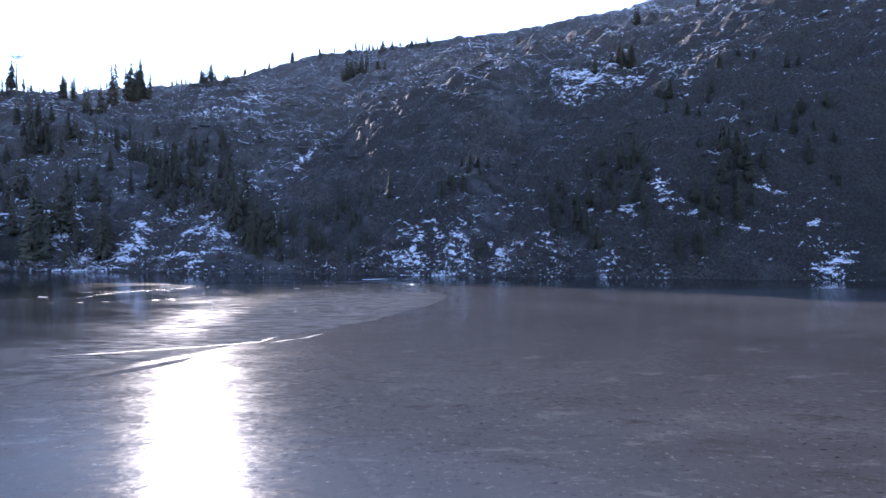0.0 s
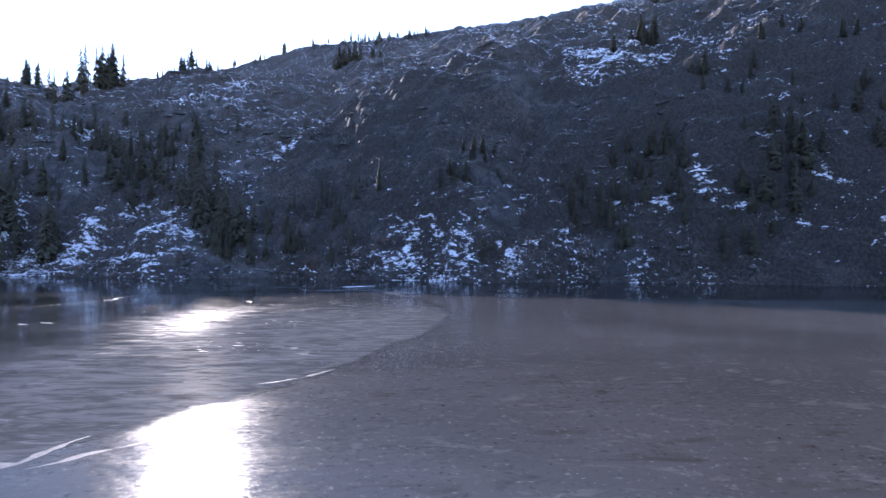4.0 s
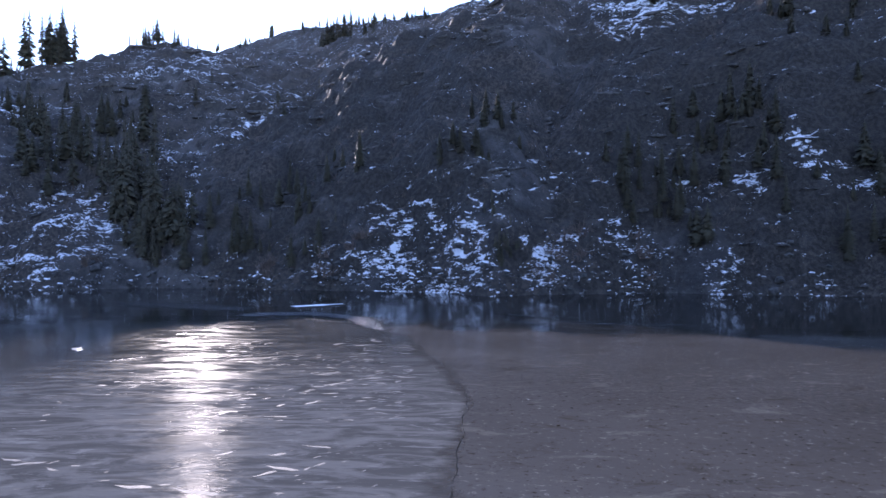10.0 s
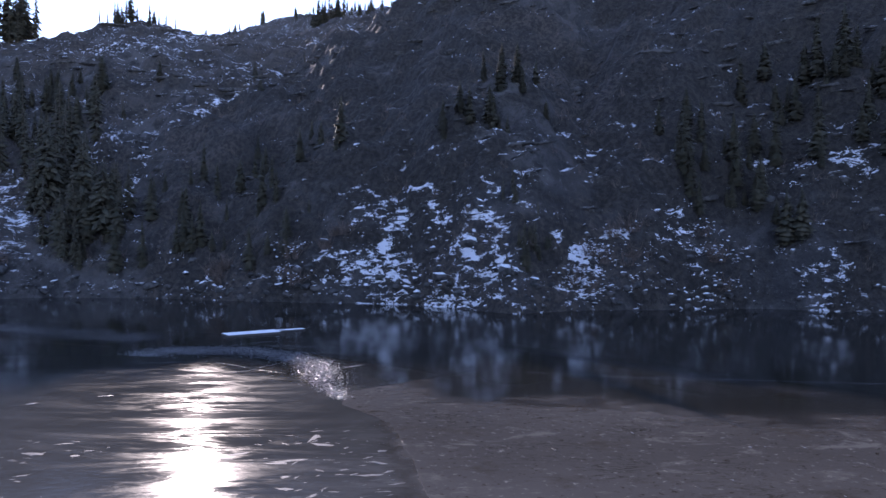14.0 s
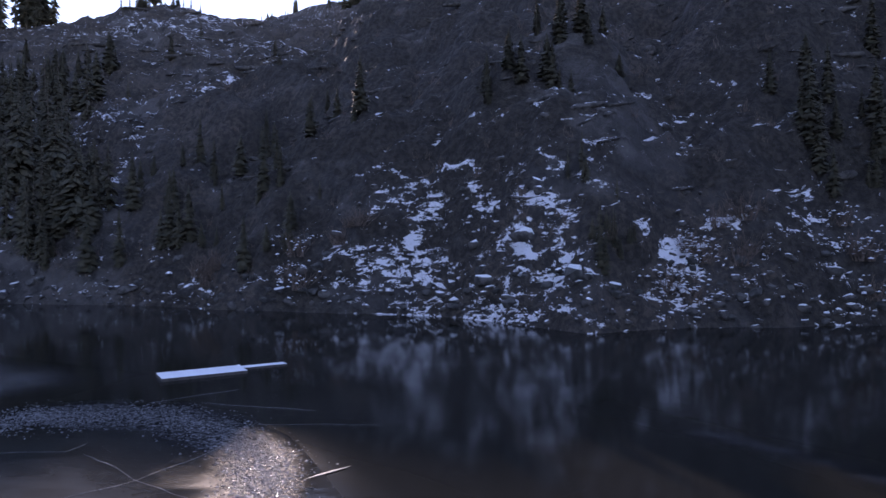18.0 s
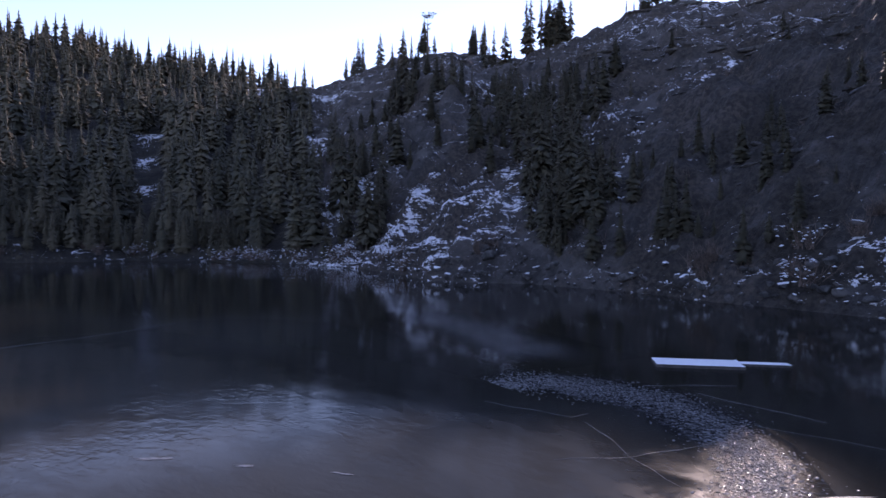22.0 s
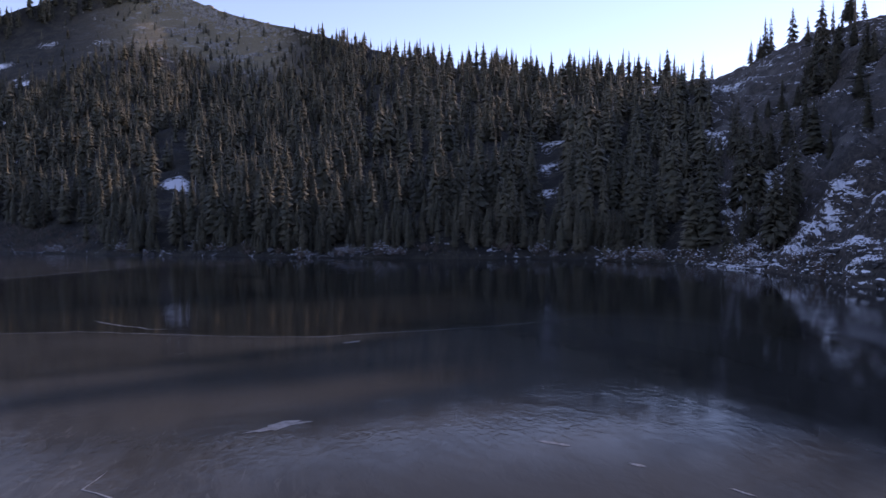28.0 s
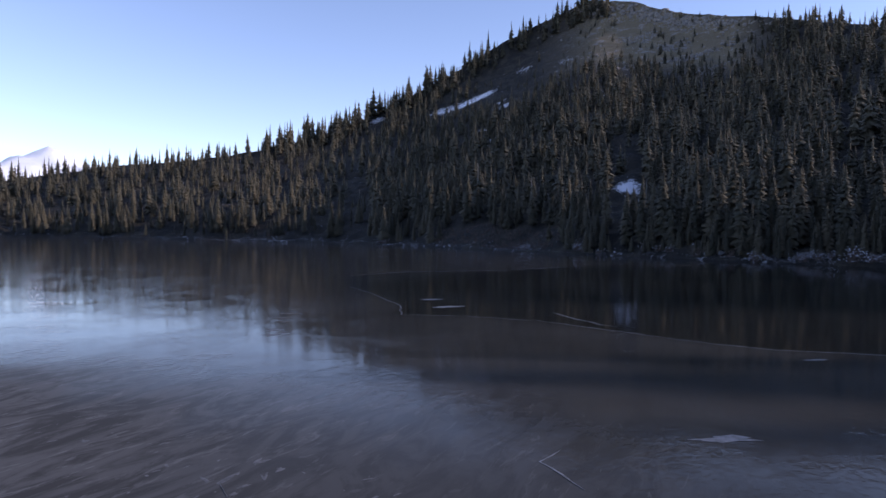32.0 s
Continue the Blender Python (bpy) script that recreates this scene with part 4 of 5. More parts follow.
# loose rock on the open slope
protos = [tri_arrays(st) for st, cap in STONES]
places = []
for i in range(500):
    a = rng.uniform(-55, 54)
    s, c, *_ = shape_at(a)
    r = s + (c - s) * rng.random() ** 1.6 + 1
    x, y = polar(a, r)
    k = rng.uniform(0.2, 0.6) + 1.0 * rng.random() ** 5
    places.append((rng.randrange(7), Matrix.Translation((x, y, height(x, y))) @ Euler((rng.uniform(-.5, .5), rng.uniform(-.5, .5), rng.uniform(0, 6))).to_matrix().to_4x4() @ Matrix.Diagonal((k, k, k * 0.8, 1))))
for i in range(450):
    a = rng.uniform(-50, 57)
    x, y = polar(a, float(np.interp(a, SHORE_AT, SHORE_R)) + abs(rng.gauss(0.2, 1.5)))
    k = rng.uniform(0.12, 0.45) + 0.5 * rng.random() ** 6
    places.append((rng.randrange(7), Matrix.Translation((x, y, height(x, y))) @ Euler((rng.uniform(-.5, .5), rng.uniform(-.5, .5), rng.uniform(0, 6))).to_matrix().to_4x4() @ Matrix.Diagonal((k, k, k * 0.8, 1))))
for i in range(5500):
    a = rng.uniform(-56, 56)
    s, c, *_ = shape_at(a)
    r = s + 1 + (c - s + 4) * rng.random() ** 1.35
    x, y = polar(a, r)
    if noise.noise(Vector((x * 0.035, y * 0.035, 7.0))) < rng.uniform(-0.15, 0.4) or r < s + 14 * rng.random():
        continue
    far = 0.6 + 0.9 * min(1.0, (r - s) / 140)
    k = (rng.uniform(0.25, 0.6) + 0.7 * rng.random() ** 4) * far
    turn = Euler((rng.gauss(0, 0.12), -0.14 + rng.gauss(0, 0.12), radians(a) + rng.gauss(0, 0.35))).to_matrix().to_4x4()
    places.append((rng.randrange(7), Matrix.Translation((x, y, height(x, y) - 0.32 * k)) @ turn @ Matrix.Diagonal((k * rng.uniform(1.5, 4.5), k * 1.1, k * rng.uniform(0.45, 0.85), 1))))
join_many("scree", protos, places, ROCK_TOPPED, "loose grey rocks strewn over the steep slope", "scree", True)


# pale talus and boulders below the bald summit
places = []
while len(places) < 1500:
    a, u = rng.gauss(95.5, 3.2), rng.uniform(0.66, 1.0)
    s, c, *_ = shape_at(a)
    r = s + (c - s) * u
    x, y = polar(a, r)
    if noise.noise(Vector((x * 0.03, y * 0.03, 2.0))) < 0.12 and u < 0.95:
        continue
    k = rng.uniform(0.5, 1.3) + 2.2 * rng.random() ** 8 + (1.2 if u > 0.97 else 0)
    places.append((rng.randrange(7), Matrix.Translation((x, y, height(x, y) - 0.2 * k)) @ Euler((rng.uniform(-.5, .5), rng.uniform(-.5, .5), rng.uniform(0, 6))).to_matrix().to_4x4() @ Matrix.Scale(k, 4)))
join_many("talus", protos, places, PALE_ROCK, "pale grey talus blocks on the bald summit slope", "talus")


# ---------------------------------------------------------------- shrubs and brush
def shrub_mesh(g, stems, tall):
    v, f = [], []
    for i in range(stems):
        a, tilt = g.uniform(0, 6.283), g.uniform(0.1, 0.95)
        l = tall * g.uniform(0.5, 1.1)
        p = Vector((g.uniform(-0.3, 0.3) * tall, g.uniform(-0.3, 0.3) * tall, -0.1))
        d = Vector((math.cos(a) * tilt, math.sin(a) * tilt, 1)).normalized()
        w = 0.035 * tall / 1.5
        for j in range(3):
            d2 = (d + Vector((g.uniform(-.4, .4), g.uniform(-.4, .4), g.uniform(-.25, .25)))).normalized()
            e = p + d2 * l / 3
            n1 = Vector((g.uniform(-1, 1), g.uniform(-1, 1), 0.2)).normalized() * w
            o = len(v)
            v += [tuple(p - n1), tuple(p + n1), tuple(e + n1 * 0.6), tuple(e - n1 * 0.6)]
            f += [(o, o + 1, o + 2), (o, o + 2, o + 3)]
            for t in range(3):
                b = p.lerp(e, g.random())
                tip = b + Vector((g.uniform(-1, 1), g.uniform(-1, 1), g.uniform(0, 0.9))) * l * 0.22
                o = len(v)
                v += [tuple(b - n1 * 0.5), tuple(b + n1 * 0.5), tuple(tip)]
                f.append((o, o + 1, o + 2))
            p, d, w = e, d2, w * 0.65
    return v, f


def shrub_snow(g, tall):
    v, f = [], []
    for i in range(44):
        c = Vector((g.gauss(0, 0.42) * tall, g.gauss(0, 0.42) * tall, tall * abs(g.gauss(0.40, 0.24))))
        k = g.uniform(0.02, 0.1) * tall / 1.5
        o = len(v)
        for q in range(5):
            b = 6.283 * q / 5
            v.append((c.x + k * 1.5 * math.cos(b) * g.uniform(0.6, 1.3), c.y + k * 1.5 * math.sin(b) * g.uniform(0.6, 1.3), c.z - k * 0.4))
        v += [(c.x, c.y, c.z + k * 0.35), (c.x, c.y, c.z - k * 0.5)]
        f += [(o + q, o + (q + 1) % 5, o + 5) for q in range(5)] + [(o + (q + 1) % 5, o + q, o + 6) for q in range(5)]
    return v, f


SHRUBS = []
for i in range(4):
    g = random.Random(40 + i)
    SHRUBS.append((mesh_of("twig_frame", *shrub_mesh(g, 46, 1.9), TWIG), mesh_of("snow_clumps", *shrub_snow(g, 1.9), SNOW)))
for a0, n, snowy in ((59.5, 6, 1), (60.8, 4, 1), (67, 4, 1), (71, 3, 0), (80.5, 6, 1), (84, 4, 1), (77, 3, 0), (88, 3, 1), (92, 4, 0), (96, 3, 1), (101.5, 6, 1),
                     (106.5, 5, 1), (52, 5, 1), (47, 5, 1), (-16.5, 5, 1), (-21, 4, 0), (40, 4, 0), (10, 4, 0), (22, 5, 0), (-29, 4, 1), (15, 3, 1), (118, 4, 1), (56, 3, 1)):
    for i in range(n):
        a = rng.gauss(a0, 0.75)
        s = float(np.interp(a, SHORE_AT, SHORE_R))
        x, y = polar(a, s + rng.uniform(1.2, 5.0))
        ob = new("shrub")
        stems, clumps = rng.choice(SHRUBS)
        part("twig_frame", stems, None, ob)
        if snowy:
            part("snow_clumps", clumps, None, ob, "clumps of white snow")
        k = rng.uniform(0.8, 1.5)
        ob.matrix_world = Matrix.Translation((x, y, height(x, y) - 0.05)) @ Matrix.Rotation(rng.uniform(0, 6.28), 4, "Z") @ Matrix.Scale(k, 4)
        tagged(ob, "bare twiggy shrub loaded with snow at the lake shore" if snowy else "bare brown twiggy shrub on the lake shore", "shrub", "shrubs along the lake shore")

protos = []
for i in range(3):
    v, f = shrub_mesh(random.Random(70 + i), 12, 1.3)
    protos.append((np.array(v), np.array(f)))
places = []
for i in range(1400):
    if i < 620:
        a = rng.uniform(103, 113.5)
        r = float(np.interp(a, SHORE_AT, SHORE_R)) + rng.uniform(2, 26)
    elif i < 800:
        a = rng.uniform(126, 135)
        r = float(np.interp(a, SHORE_AT, SHORE_R)) + rng.uniform(2, 24)
    else:
        a = rng.uniform(-45, 48)
        s, c, *_ = shape_at(a)
        r = s + rng.uniform(1.5, 90)
    x, y = polar(a, r)
    k = rng.uniform(0.6, 1.3)
    places.append((rng.randrange(3), Matrix.Translation((x, y, height(x, y))) @ Matrix.Rotation(rng.uniform(0, 6), 4, "Z") @ Matrix.Scale(k, 4)))
join_many("brush", protos, places, TWIG, "reddish brown leafless brush on the slopes by the lake", "brush")


# ---------------------------------------------------------------- dead snags and the flat-topped pine
def snag(g, tall):
    root = new("dead_tree")
    tv, tf = trunk_shape(tall, tall * 0.014 + 0.08, 6, 0.01)
    part("trunk", mesh_of("trunk", tv, tf, DEAD_WOOD, True), None, root)
    for i in range(int(tall * 1.1)):
        z, a, l = tall * g.uniform(0.35, 0.95), g.uniform(0, 6.28), g.uniform(0.4, 1.5)
        bm = bmesh.new()
        m = Matrix.Translation((0, 0, z)) @ Matrix.Rotation(a, 4, "Z") @ Matrix.Rotation(radians(g.uniform(60, 105)), 4, "Y") @ Matrix.Translation((0, 0, l / 2))
        bmesh.ops.create_cone(bm, segments=4, radius1=0.05, radius2=0.012, depth=l, matrix=m)
        part("branch", bm, DEAD_WOOD, root)
    return root


SNAGS = [snag(random.Random(5 + i), t) for i, t in enumerate((11, 14, 16))]
for a, r, k in ((96.2, 222, 0.9), (83, 196, 0.9), (72, 190, 0.8), (105.5, 260, 1.1), (91.5, 230, 1.0), (120, 380, 1.0), (110, 300, 1.1),
                (-36, 215, 1.0), (-37.5, 220, 1.1), (40.5, 262, 0.7), (62, 240, 0.8)):
    x, y = polar(a, r)
    tagged(stand(rng.choice(SNAGS), x, y, k, rng.uniform(0, 6.28)), "bleached dead conifer trunk with broken branch stubs", "dead tree", "dead trees on the slopes")
for t in SNAGS:
    for o in (*t.children, t):
        bpy.data.objects.remove(o)


def flat_top_pine(tall):
    g = random.Random(8)
    root = new("flat_topped_pine")
    tv, tf = trunk_shape(tall, 0.5, 7)
    part("trunk", mesh_of("trunk", tv, tf, BARK, True), None, root)
    for z, l, n in ((0.98, 3.3, 8), (0.92, 2.2, 5), (0.74, 1.6, 3), (0.62, 1.1, 2)):
        for i in range(n):
            a = 6.283 * i / n + g.uniform(-0.4, 0.4)
            ll = l * g.uniform(0.7, 1.15)
            v, f = [], []
            d = Vector((math.cos(a), math.sin(a), g.uniform(0.02, 0.2)))
            b0 = Vector((0, 0, tall * z))
            for j in range(46):
                c = b0 + d * ll * g.uniform(0.45, 1.0) + Vector((g.gauss(0, 0.28), g.gauss(0, 0.28), g.gauss(0.08, 0.12)))
                e1 = Vector((g.uniform(-1, 1), g.uniform(-1, 1), g.uniform(-0.3, 0.6))).normalized() * 0.3
                e2 = Vector((g.uniform(-1, 1), g.uniform(-1, 1), g.uniform(-0.3, 0.6))).normalized() * 0.16
                o = len(v)
                v += [tuple(c - e2), tuple(c + e2), tuple(c + e1)]
                f.append((o, o + 1, o + 2))
            bm = bmesh.new()
            m = Matrix.Translation(b0 + d * ll * 0.5) @ d.to_track_quat("Z", "Y").to_matrix().to_4x4()
            bmesh.ops.create_cone(bm, segments=5, radius1=0.09, radius2=0.02, depth=ll * d.length, matrix=m)
            bough = part("bough", bm, BARK, root)
            part("needle_tufts", mesh_of("needle_tufts", v, f, NEEDLES), None, bough, "dark green needle tufts")
    return root


pine = flat_top_pine(15.5)
px, py = polar(44.9, 268)
pine.matrix_world = Matrix.Translation((px, py, height(px, py) - 0.2))
tagged(pine, "lone tall pine with bare trunk and flat crown on ridge", "pine tree")


# ---------------------------------------------------------------- ice details
def ribbon(name, points, width, z, mat, label, category, step=0.5, rag=0.5):
    v, f, line = [], [], []
    for i in range(len(points) - 1):
        p, q = Vector(points[i]), Vector(points[i + 1])
        n = max(1, int((q - p).length / step))
        line += [p.lerp(q, t / n) for t in range(n)]
    line.append(Vector(points[-1]))
    m = len(line)
    for i, p in enumerate(line):
        d = line[min(i + 1, m - 1)] - line[max(i - 1, 0)]
        side = Vector((-d.y, d.x)).normalized()
        w = width * (0.55 + rag * noise.noise(Vector((p.x * 1.7, p.y * 1.7, 5)))) * min(1.0, 0.25 + 4 * min(i, m - 1 - i) / m)
        p = p + side * 0.22 * noise.noise(Vector((p.x * 0.8, p.y * 0.8, 9)))
        a, b = p + side * w, p - side * w
        v += [(a.x, a.y, z - 0.012), (p.x, p.y, z - 0.006), (b.x, b.y, z - 0.012)]
    for i in range(m - 1):
        o = 3 * i
        f += [(o, o + 3, o + 4, o + 1), (o + 1, o + 4, o + 5, o + 2)]
    me = mesh_of(name, v, [q[::-1] for q in f], mat, True)
    return tagged(new(name, me), label, category)


CRACKS = (([(-12.0, 127.9), (-10.6, 129.7), (-9.9, 131.2), (-9.4, 132.9)], 0.017), ([(-13.4, 131.8), (-10.6, 129.7), (-8.6, 128.4)], 0.018),
          ([(-14.1, 131.9), (-13.9, 132.8)], 0.05), ([(-17.6, 131.6), (-14.1, 132.0)], 0.013), ([(-14.7, 138.4), (-11.8, 141.0)], 0.035),
          ([(-12.4, 138.5), (-7.5, 137.5)], 0.03), ([(-10.9, 135.5), (-4.6, 135.6)], 0.013), ([(-20.6, 107.9), (-19.4, 107.5), (-17.9, 109.1)], 0.05),
          ([(-14.4, 100.7), (-14.0, 101.4)], 0.06), ([(4, 128.9), (9, 127.6), (14, 127.0), (22, 125.9)], 0.014))
for pts, w in CRACKS:
    ribbon("ice_crack", pts, w, 0.038, FROST, "thin frosted white crack line across the ice", "ice crack")
RIM = [(-67, 73), (-60, 80), (-52, 87), (-46.7, 89.6), (-48.1, 94), (-48.1, 100), (-45.6, 105.5), (-43.1, 111), (-42.3, 114.5), (-43.1, 120), (-44, 126), (-46.4, 133)]
ribbon("ice_edge_rim", RIM, 0.06, 0.034, FROST, "pale frosted rim along the edge of the ice", "ice edge")
ribbon("ice_edge_rim", [(-82, 64.3), (-94, 66.7), (-106, 78.5), (-129, 88)], 0.16, 0.034, FROST, "pale frosted rim along the edge of the ice", "ice edge")
ribbon("seam_ridge", SEAM[1:-2], 0.035, 0.034, CLEAR_ICE, "low broken ridge where two ice sheets meet", "ice seam", 0.4, 0.9)
for pts, w in (([(-24, 41), (-19.2, 43.7), (-15.7, 45.9), (-12.6, 48.2), (-11.9, 51.2)], 0.38), ([(-12, 47.6), (-9.8, 50.4), (-8.9, 53.0)], 0.22), ([(-8.6, 60.3), (-6.9, 61.9), (-5.4, 64.6)], 0.18)):
    ribbon("seam_drift", pts, w, 0.042, FLAKE, "pale wind-packed frost along the ice seam", "frost ridge", 0.4, 0.9)
ribbon("ice_sliver", [(-53.5, 99.5), (-50.5, 102), (-48.3, 104.2), (-47.8, 105.4)], 0.14, 0.02, FROST, "floating sliver of pale ice in dark water", "ice floe")


def blotch(name, x, y, sx, sy, turn, z, mat, label, category, seed, n=22, rag=0.5):
    v, f = [(0, 0, 0.012)], []
    for i in range(n):
        a = 6.283185 * i / n
        k = 1 + rag * noise.noise(Vector((math.cos(a) * 1.6, math.sin(a) * 1.6, seed))) + 0.5 * rag * noise.noise(Vector((math.cos(a) * 5, math.sin(a) * 5, seed)))
        v.append((sx * k * math.cos(a), sy * k * math.sin(a), 0.0))
        f.append((0, i + 1, (i + 1) % n + 1))
    ob = new(name, mesh_of(name, v, f, mat, True))
    ob.matrix_world = Matrix.Translation((x, y, z)) @ Matrix.Rotation(turn, 4, "Z")
    return tagged(ob, label, category)


for i, (x, y, sx, sy, t) in enumerate(((-23.9, 112.4, 1.05, 0.25, 2.1), (-39.9, 116.3, 0.7, 0.12, 2.1), (-17.7, 121.6, 0.3, 0.07, 0.6), (-20.0, 120.1, 0.4, 0.12, 0.9),
                                      (-15.3, 123.1, 0.3, 0.06, 0.4), (-34.6, 87.2, 0.7, 0.25, 2.6), (-36, 86, 0.6, 0.2, 2.6), (-58, 87, 1.1, 0.35, 2.3), (-53.2, 90.8, 1.2, 0.5, 2.5),
                                      (-5.3, 130.7, 0.7, 0.06, 0.8))):
    blotch("frost_patch", x, y, sx, sy, t, 0.026, FROST, "pale frozen frost patch on the smooth ice", "frost patch", i * 3.1, 26, 0.9)
for i, (x, y, sx, sy) in enumerate(((-41.0, 83.2, 0.55, 0.3), (-43.4, 82.0, 0.8, 0.3), (-46, 80.6, 0.5, 0.2), (-39.5, 84.3, 0.35, 0.2))):
    blotch("debris_patch", x, y, sx, sy, 2.4, 0.024, DOCK_WOOD, "small dark clump of debris frozen into the ice", "ice debris", i * 1.7, 18, 0.8)

# crushed ice in the curved band, and in one patch of the slush
g = random.Random(21)
shard = []
for i in range(4):
    n = 5
    v = [(0, 0, 0.05)] + [(math.cos(6.283 * q / n) * g.uniform(0.6, 1.2), math.sin(6.283 * q / n) * g.uniform(0.6, 1.2), g.uniform(-0.06, 0.08)) for q in range(n)]
    v += [(a * 0.9, b * 0.9, c - 0.16) for a, b, c in v[1:]]
    f = [(0, q + 1, (q + 1) % n + 1) for q in range(n)]
    for q in range(n):
        q2 = (q + 1) % n
        f += [(q + 1, q + 1 + n, q2 + 1 + n), (q + 1, q2 + 1 + n, q2 + 1)]
    shard.append((np.array(v), np.array(f)))
OUTER = [(-20.0, 134.4), (-19.4, 137.1), (-16.6, 137.9), (-12.9, 137.8), (-9.6, 135.5), (-7.1, 132.3), (-6.2, 130.0), (-5.6, 127.0), (-4.4, 122.5)]
INNER = [(-17.6, 133.6), (-16.6, 134.5), (-15.2, 134.6), (-12.8, 134.6), (-10.4, 132.9), (-8.7, 131.0), (-7.9, 128.7), (-7.2, 126.0), (-5.2, 122.5)]
places = []
for i in range(11500):
    t = g.random() * (len(OUTER) - 1.001)
    j, fr = int(t), t - int(t)
    w = g.gauss(0.42, 0.27)
    p = Vector(OUTER[j]).lerp(Vector(OUTER[j + 1]), fr).lerp(Vector(INNER[j]).lerp(Vector(INNER[j + 1]), fr), w)
    k = g.uniform(0.012, 0.05) + 0.05 * g.random() ** 6
    places.append((g.randrange(4), Matrix.Translation((p.x, p.y, 0.022)) @ Euler((g.gauss(0, 0.16), g.gauss(0, 0.16), g.uniform(0, 6))).to_matrix().to_4x4() @ Matrix.Diagonal((k, k, k * 0.5, 1))))
for i in range(1400):
    x, y = g.gauss(-2.6, 2.0), g.gauss(69.5, 3.4)
    k = g.uniform(0.015, 0.06)
    places.append((g.randrange(4), Matrix.Translation((x, y, 0.04)) @ Euler((g.gauss(0, 0.15), g.gauss(0, 0.15), g.uniform(0, 6))).to_matrix().to_4x4() @ Matrix.Diagonal((k, k, k * 0.6, 1))))
join_many("brash_ice", shard, places, BRASH, "glittering band of crushed brash ice on dark clear ice", "brash ice")

# specks frozen into the slush, frost flakes on the smooth ice
places = []
for i in range(1500):
    x, y = g.uniform(-25, 70), 117 * g.random() ** 0.6
    if x < np.interp(y, [p[1] for p in SEAM], [p[0] for p in SEAM]) + 0.5:
        continue
    k = g.uniform(0.02, 0.06)
    places.append((g.randrange(4), Matrix.Translation((x, y, 0.030)) @ Matrix.Rotation(g.uniform(0, 6), 4, "Z") @ Matrix.Diagonal((k * g.uniform(1, 4.5), k * 0.6, k * 0.12, 1))))
join_many("ice_debris", shard, places, DOCK_WOOD, "dark twigs and specks frozen into the slush ice", "ice debris")


places = []
for i in range(90):
    x, y = g.uniform(2, 30), g.uniform(96, 119)
    k = g.uniform(0.018, 0.05)
    places.append((g.randrange(4), Matrix.Translation((x, y, 0.036)) @ Euler((g.gauss(0, 0.2), g.gauss(0, 0.2), g.uniform(0, 6))).to_matrix().to_4x4() @ Matrix.Diagonal((k * g.uniform(1, 2.6), k * 0.7, k * 0.5, 1))))
join_many("ice_chips", shard, places, FROST, "small white ice chips frozen onto the grey slush", "ice chips")


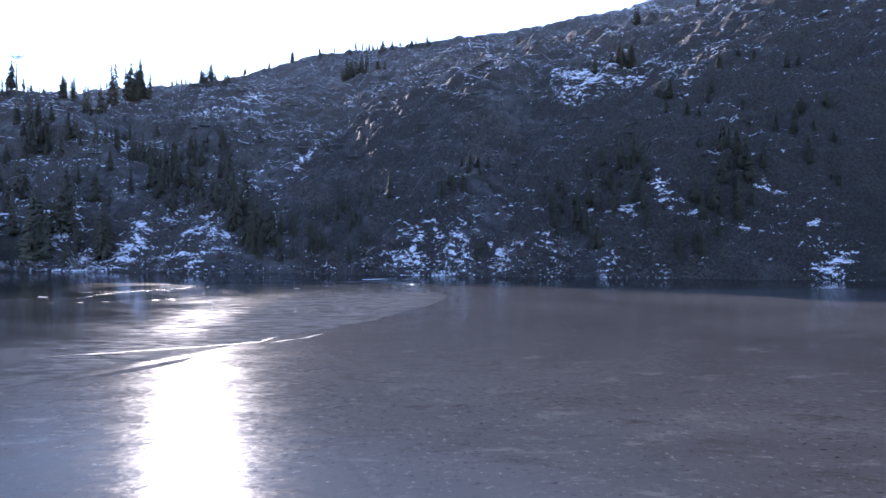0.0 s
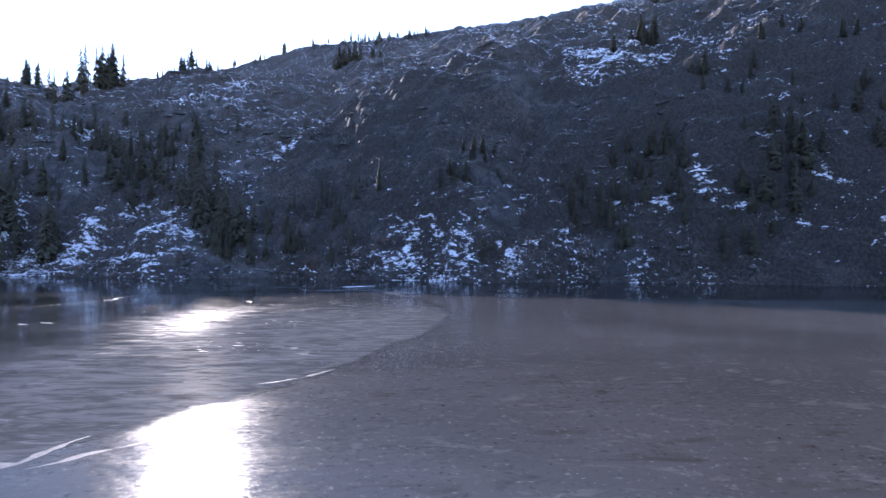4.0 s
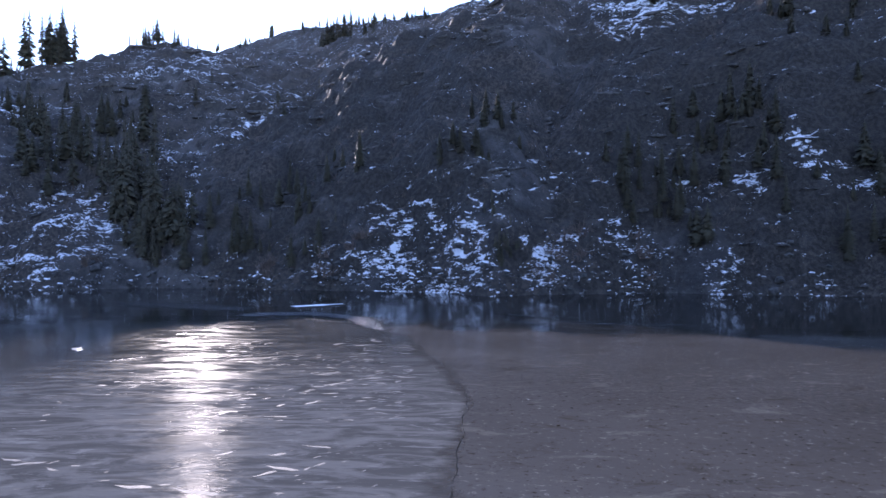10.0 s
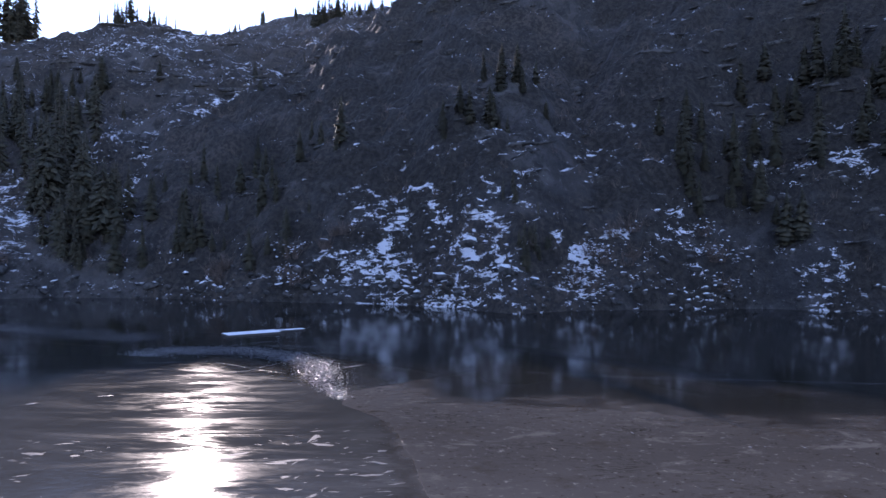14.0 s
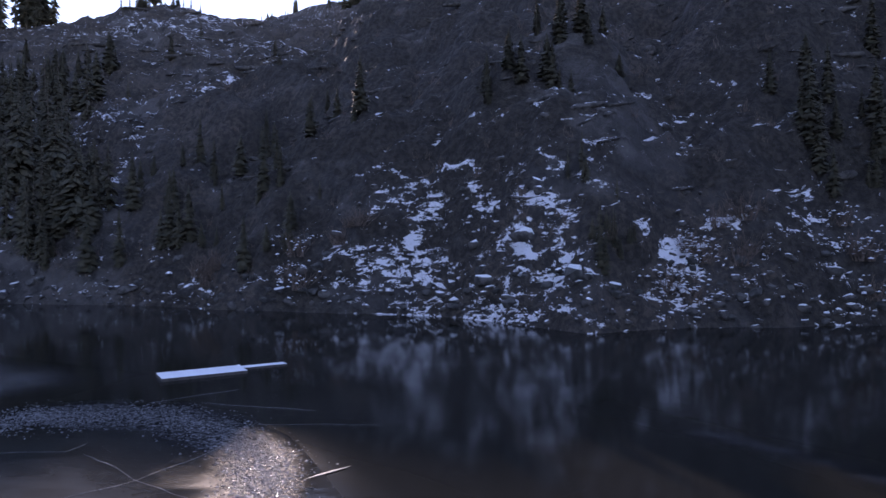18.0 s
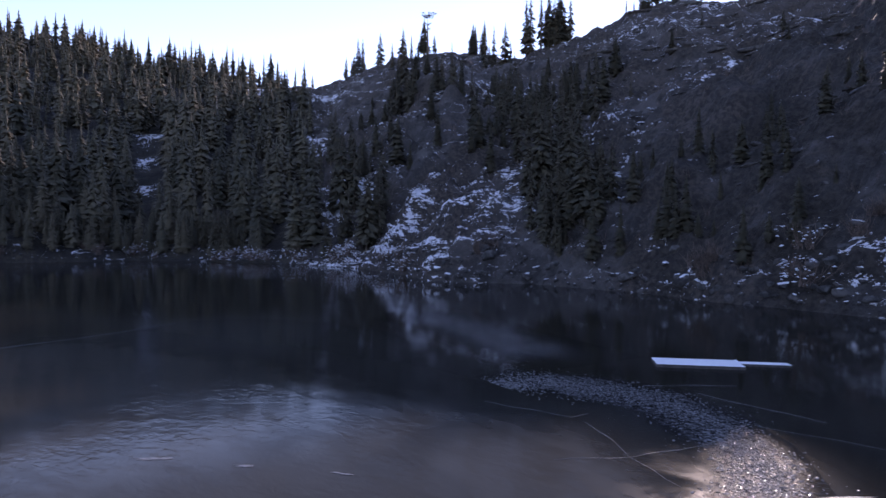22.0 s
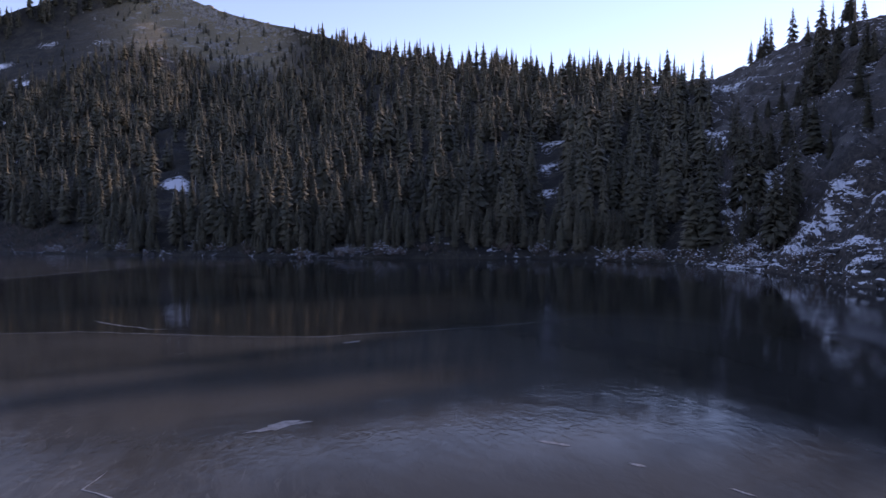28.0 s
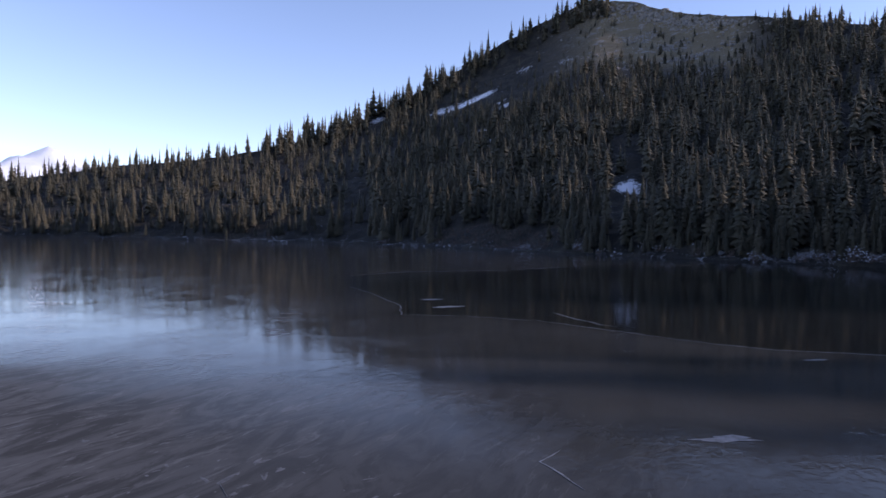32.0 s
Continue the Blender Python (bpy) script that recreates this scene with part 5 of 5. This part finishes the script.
flake = []
for i in range(5):
    n = 9
    v = [(0, 0, 0.02)] + [(math.cos(6.283 * q / n) * g.uniform(0.35, 1.25), math.sin(6.283 * q / n) * g.uniform(0.3, 1.1), 0.0) for q in range(n)]
    flake.append((np.array(v), np.array([(0, q + 1, (q + 1) % n + 1) for q in range(n)])))
places = []
while len(places) < 750:
    x, y = -1.5 - 15 * g.random() ** 1.2, g.choice((g.uniform(70, 118), g.gauss(106, 8)))
    if y > 118 or x > np.interp(y, [p[1] for p in SEAM], [p[0] for p in SEAM]) - 0.8 or noise.noise(Vector((x * 0.13, y * 0.2, 4))) < -0.08:
        continue
    k = g.uniform(0.02, 0.06) + 0.16 * g.random() ** 6
    places.append((g.randrange(5), Matrix.Translation((x, y, 0.0185)) @ Euler((g.gauss(0, 0.012), g.gauss(0, 0.012), g.gauss(0.2, 0.5))).to_matrix().to_4x4() @ Matrix.Diagonal((k * g.uniform(1.5, 4.5), k, 0.25, 1))))
join_many("frost_flakes", flake, places, FLAKE, "thin pale frost flakes scattered over the smooth ice", "frost flakes")


def faded_patch(name, left, right, z, mat, label, strength=1.2, rows=8):
    """A band between two lines that thins out to both sides and both ends."""
    v, f, fade = [], [], []
    def dense(line):
        out = []
        for i in range(len(line) - 1):
            out += [Vector(line[i]).lerp(Vector(line[i + 1]), t / 8) for t in range(8)]
        return out + [Vector(line[-1])]
    la, lb = dense(left), dense(right)
    m = len(la)
    for i in range(m):
        for j in range(rows + 1):
            e = la[i].lerp(lb[i], -0.35 + 1.7 * j / rows)
            v.append((e.x, e.y, z))
            t = min(1.0, 5 * min(i, m - 1 - i) / m)
            fade.append(strength * t * (1 - abs(2 * j / rows - 1) ** 1.5))
    for i in range(m - 1):
        for j in range(rows):
            o = i * (rows + 1) + j
            f.append((o, o + rows + 1, o + rows + 2, o + 1))
    me = mesh_of(name, v, f, mat)
    me.attributes.new("fade", "FLOAT", "POINT").data.foreach_set("value", fade)
    return tagged(new(name, me), label, "lake ice", kind="structure")


faded_patch("brash_ice_bed", OUTER, INNER, 0.018, BRASH_BED, "bed of crushed glittering ice fused into a curved band")
faded_patch("brash_ice_bed", [(-6.5, 62), (-4, 66), (-1.5, 70), (0.5, 73), (1.5, 75)], [(-4.5, 60), (-1, 64), (2, 68), (3, 71), (3, 74)], 0.031, BRASH_BED, "patch of crushed glittering ice in the slush", 0.2)
faded_patch("frazil_ice", [(-44, 152), (-36, 151), (-29, 147.5), (-23, 145), (-18, 143)], [(-40, 146), (-34, 145), (-28, 142), (-23, 140), (-19, 138.5)], 0.008, FRAZIL, "thin grey film of new frazil ice", 0.8)
faded_patch("frazil_ice", [(3, 139), (7, 134), (10, 130), (15, 124), (20, 120)], [(4, 139.8), (8, 134.9), (11.5, 131), (16.5, 125.5), (22, 121)], 0.008, FRAZIL, "thin grey film of new frazil ice", 0.5)
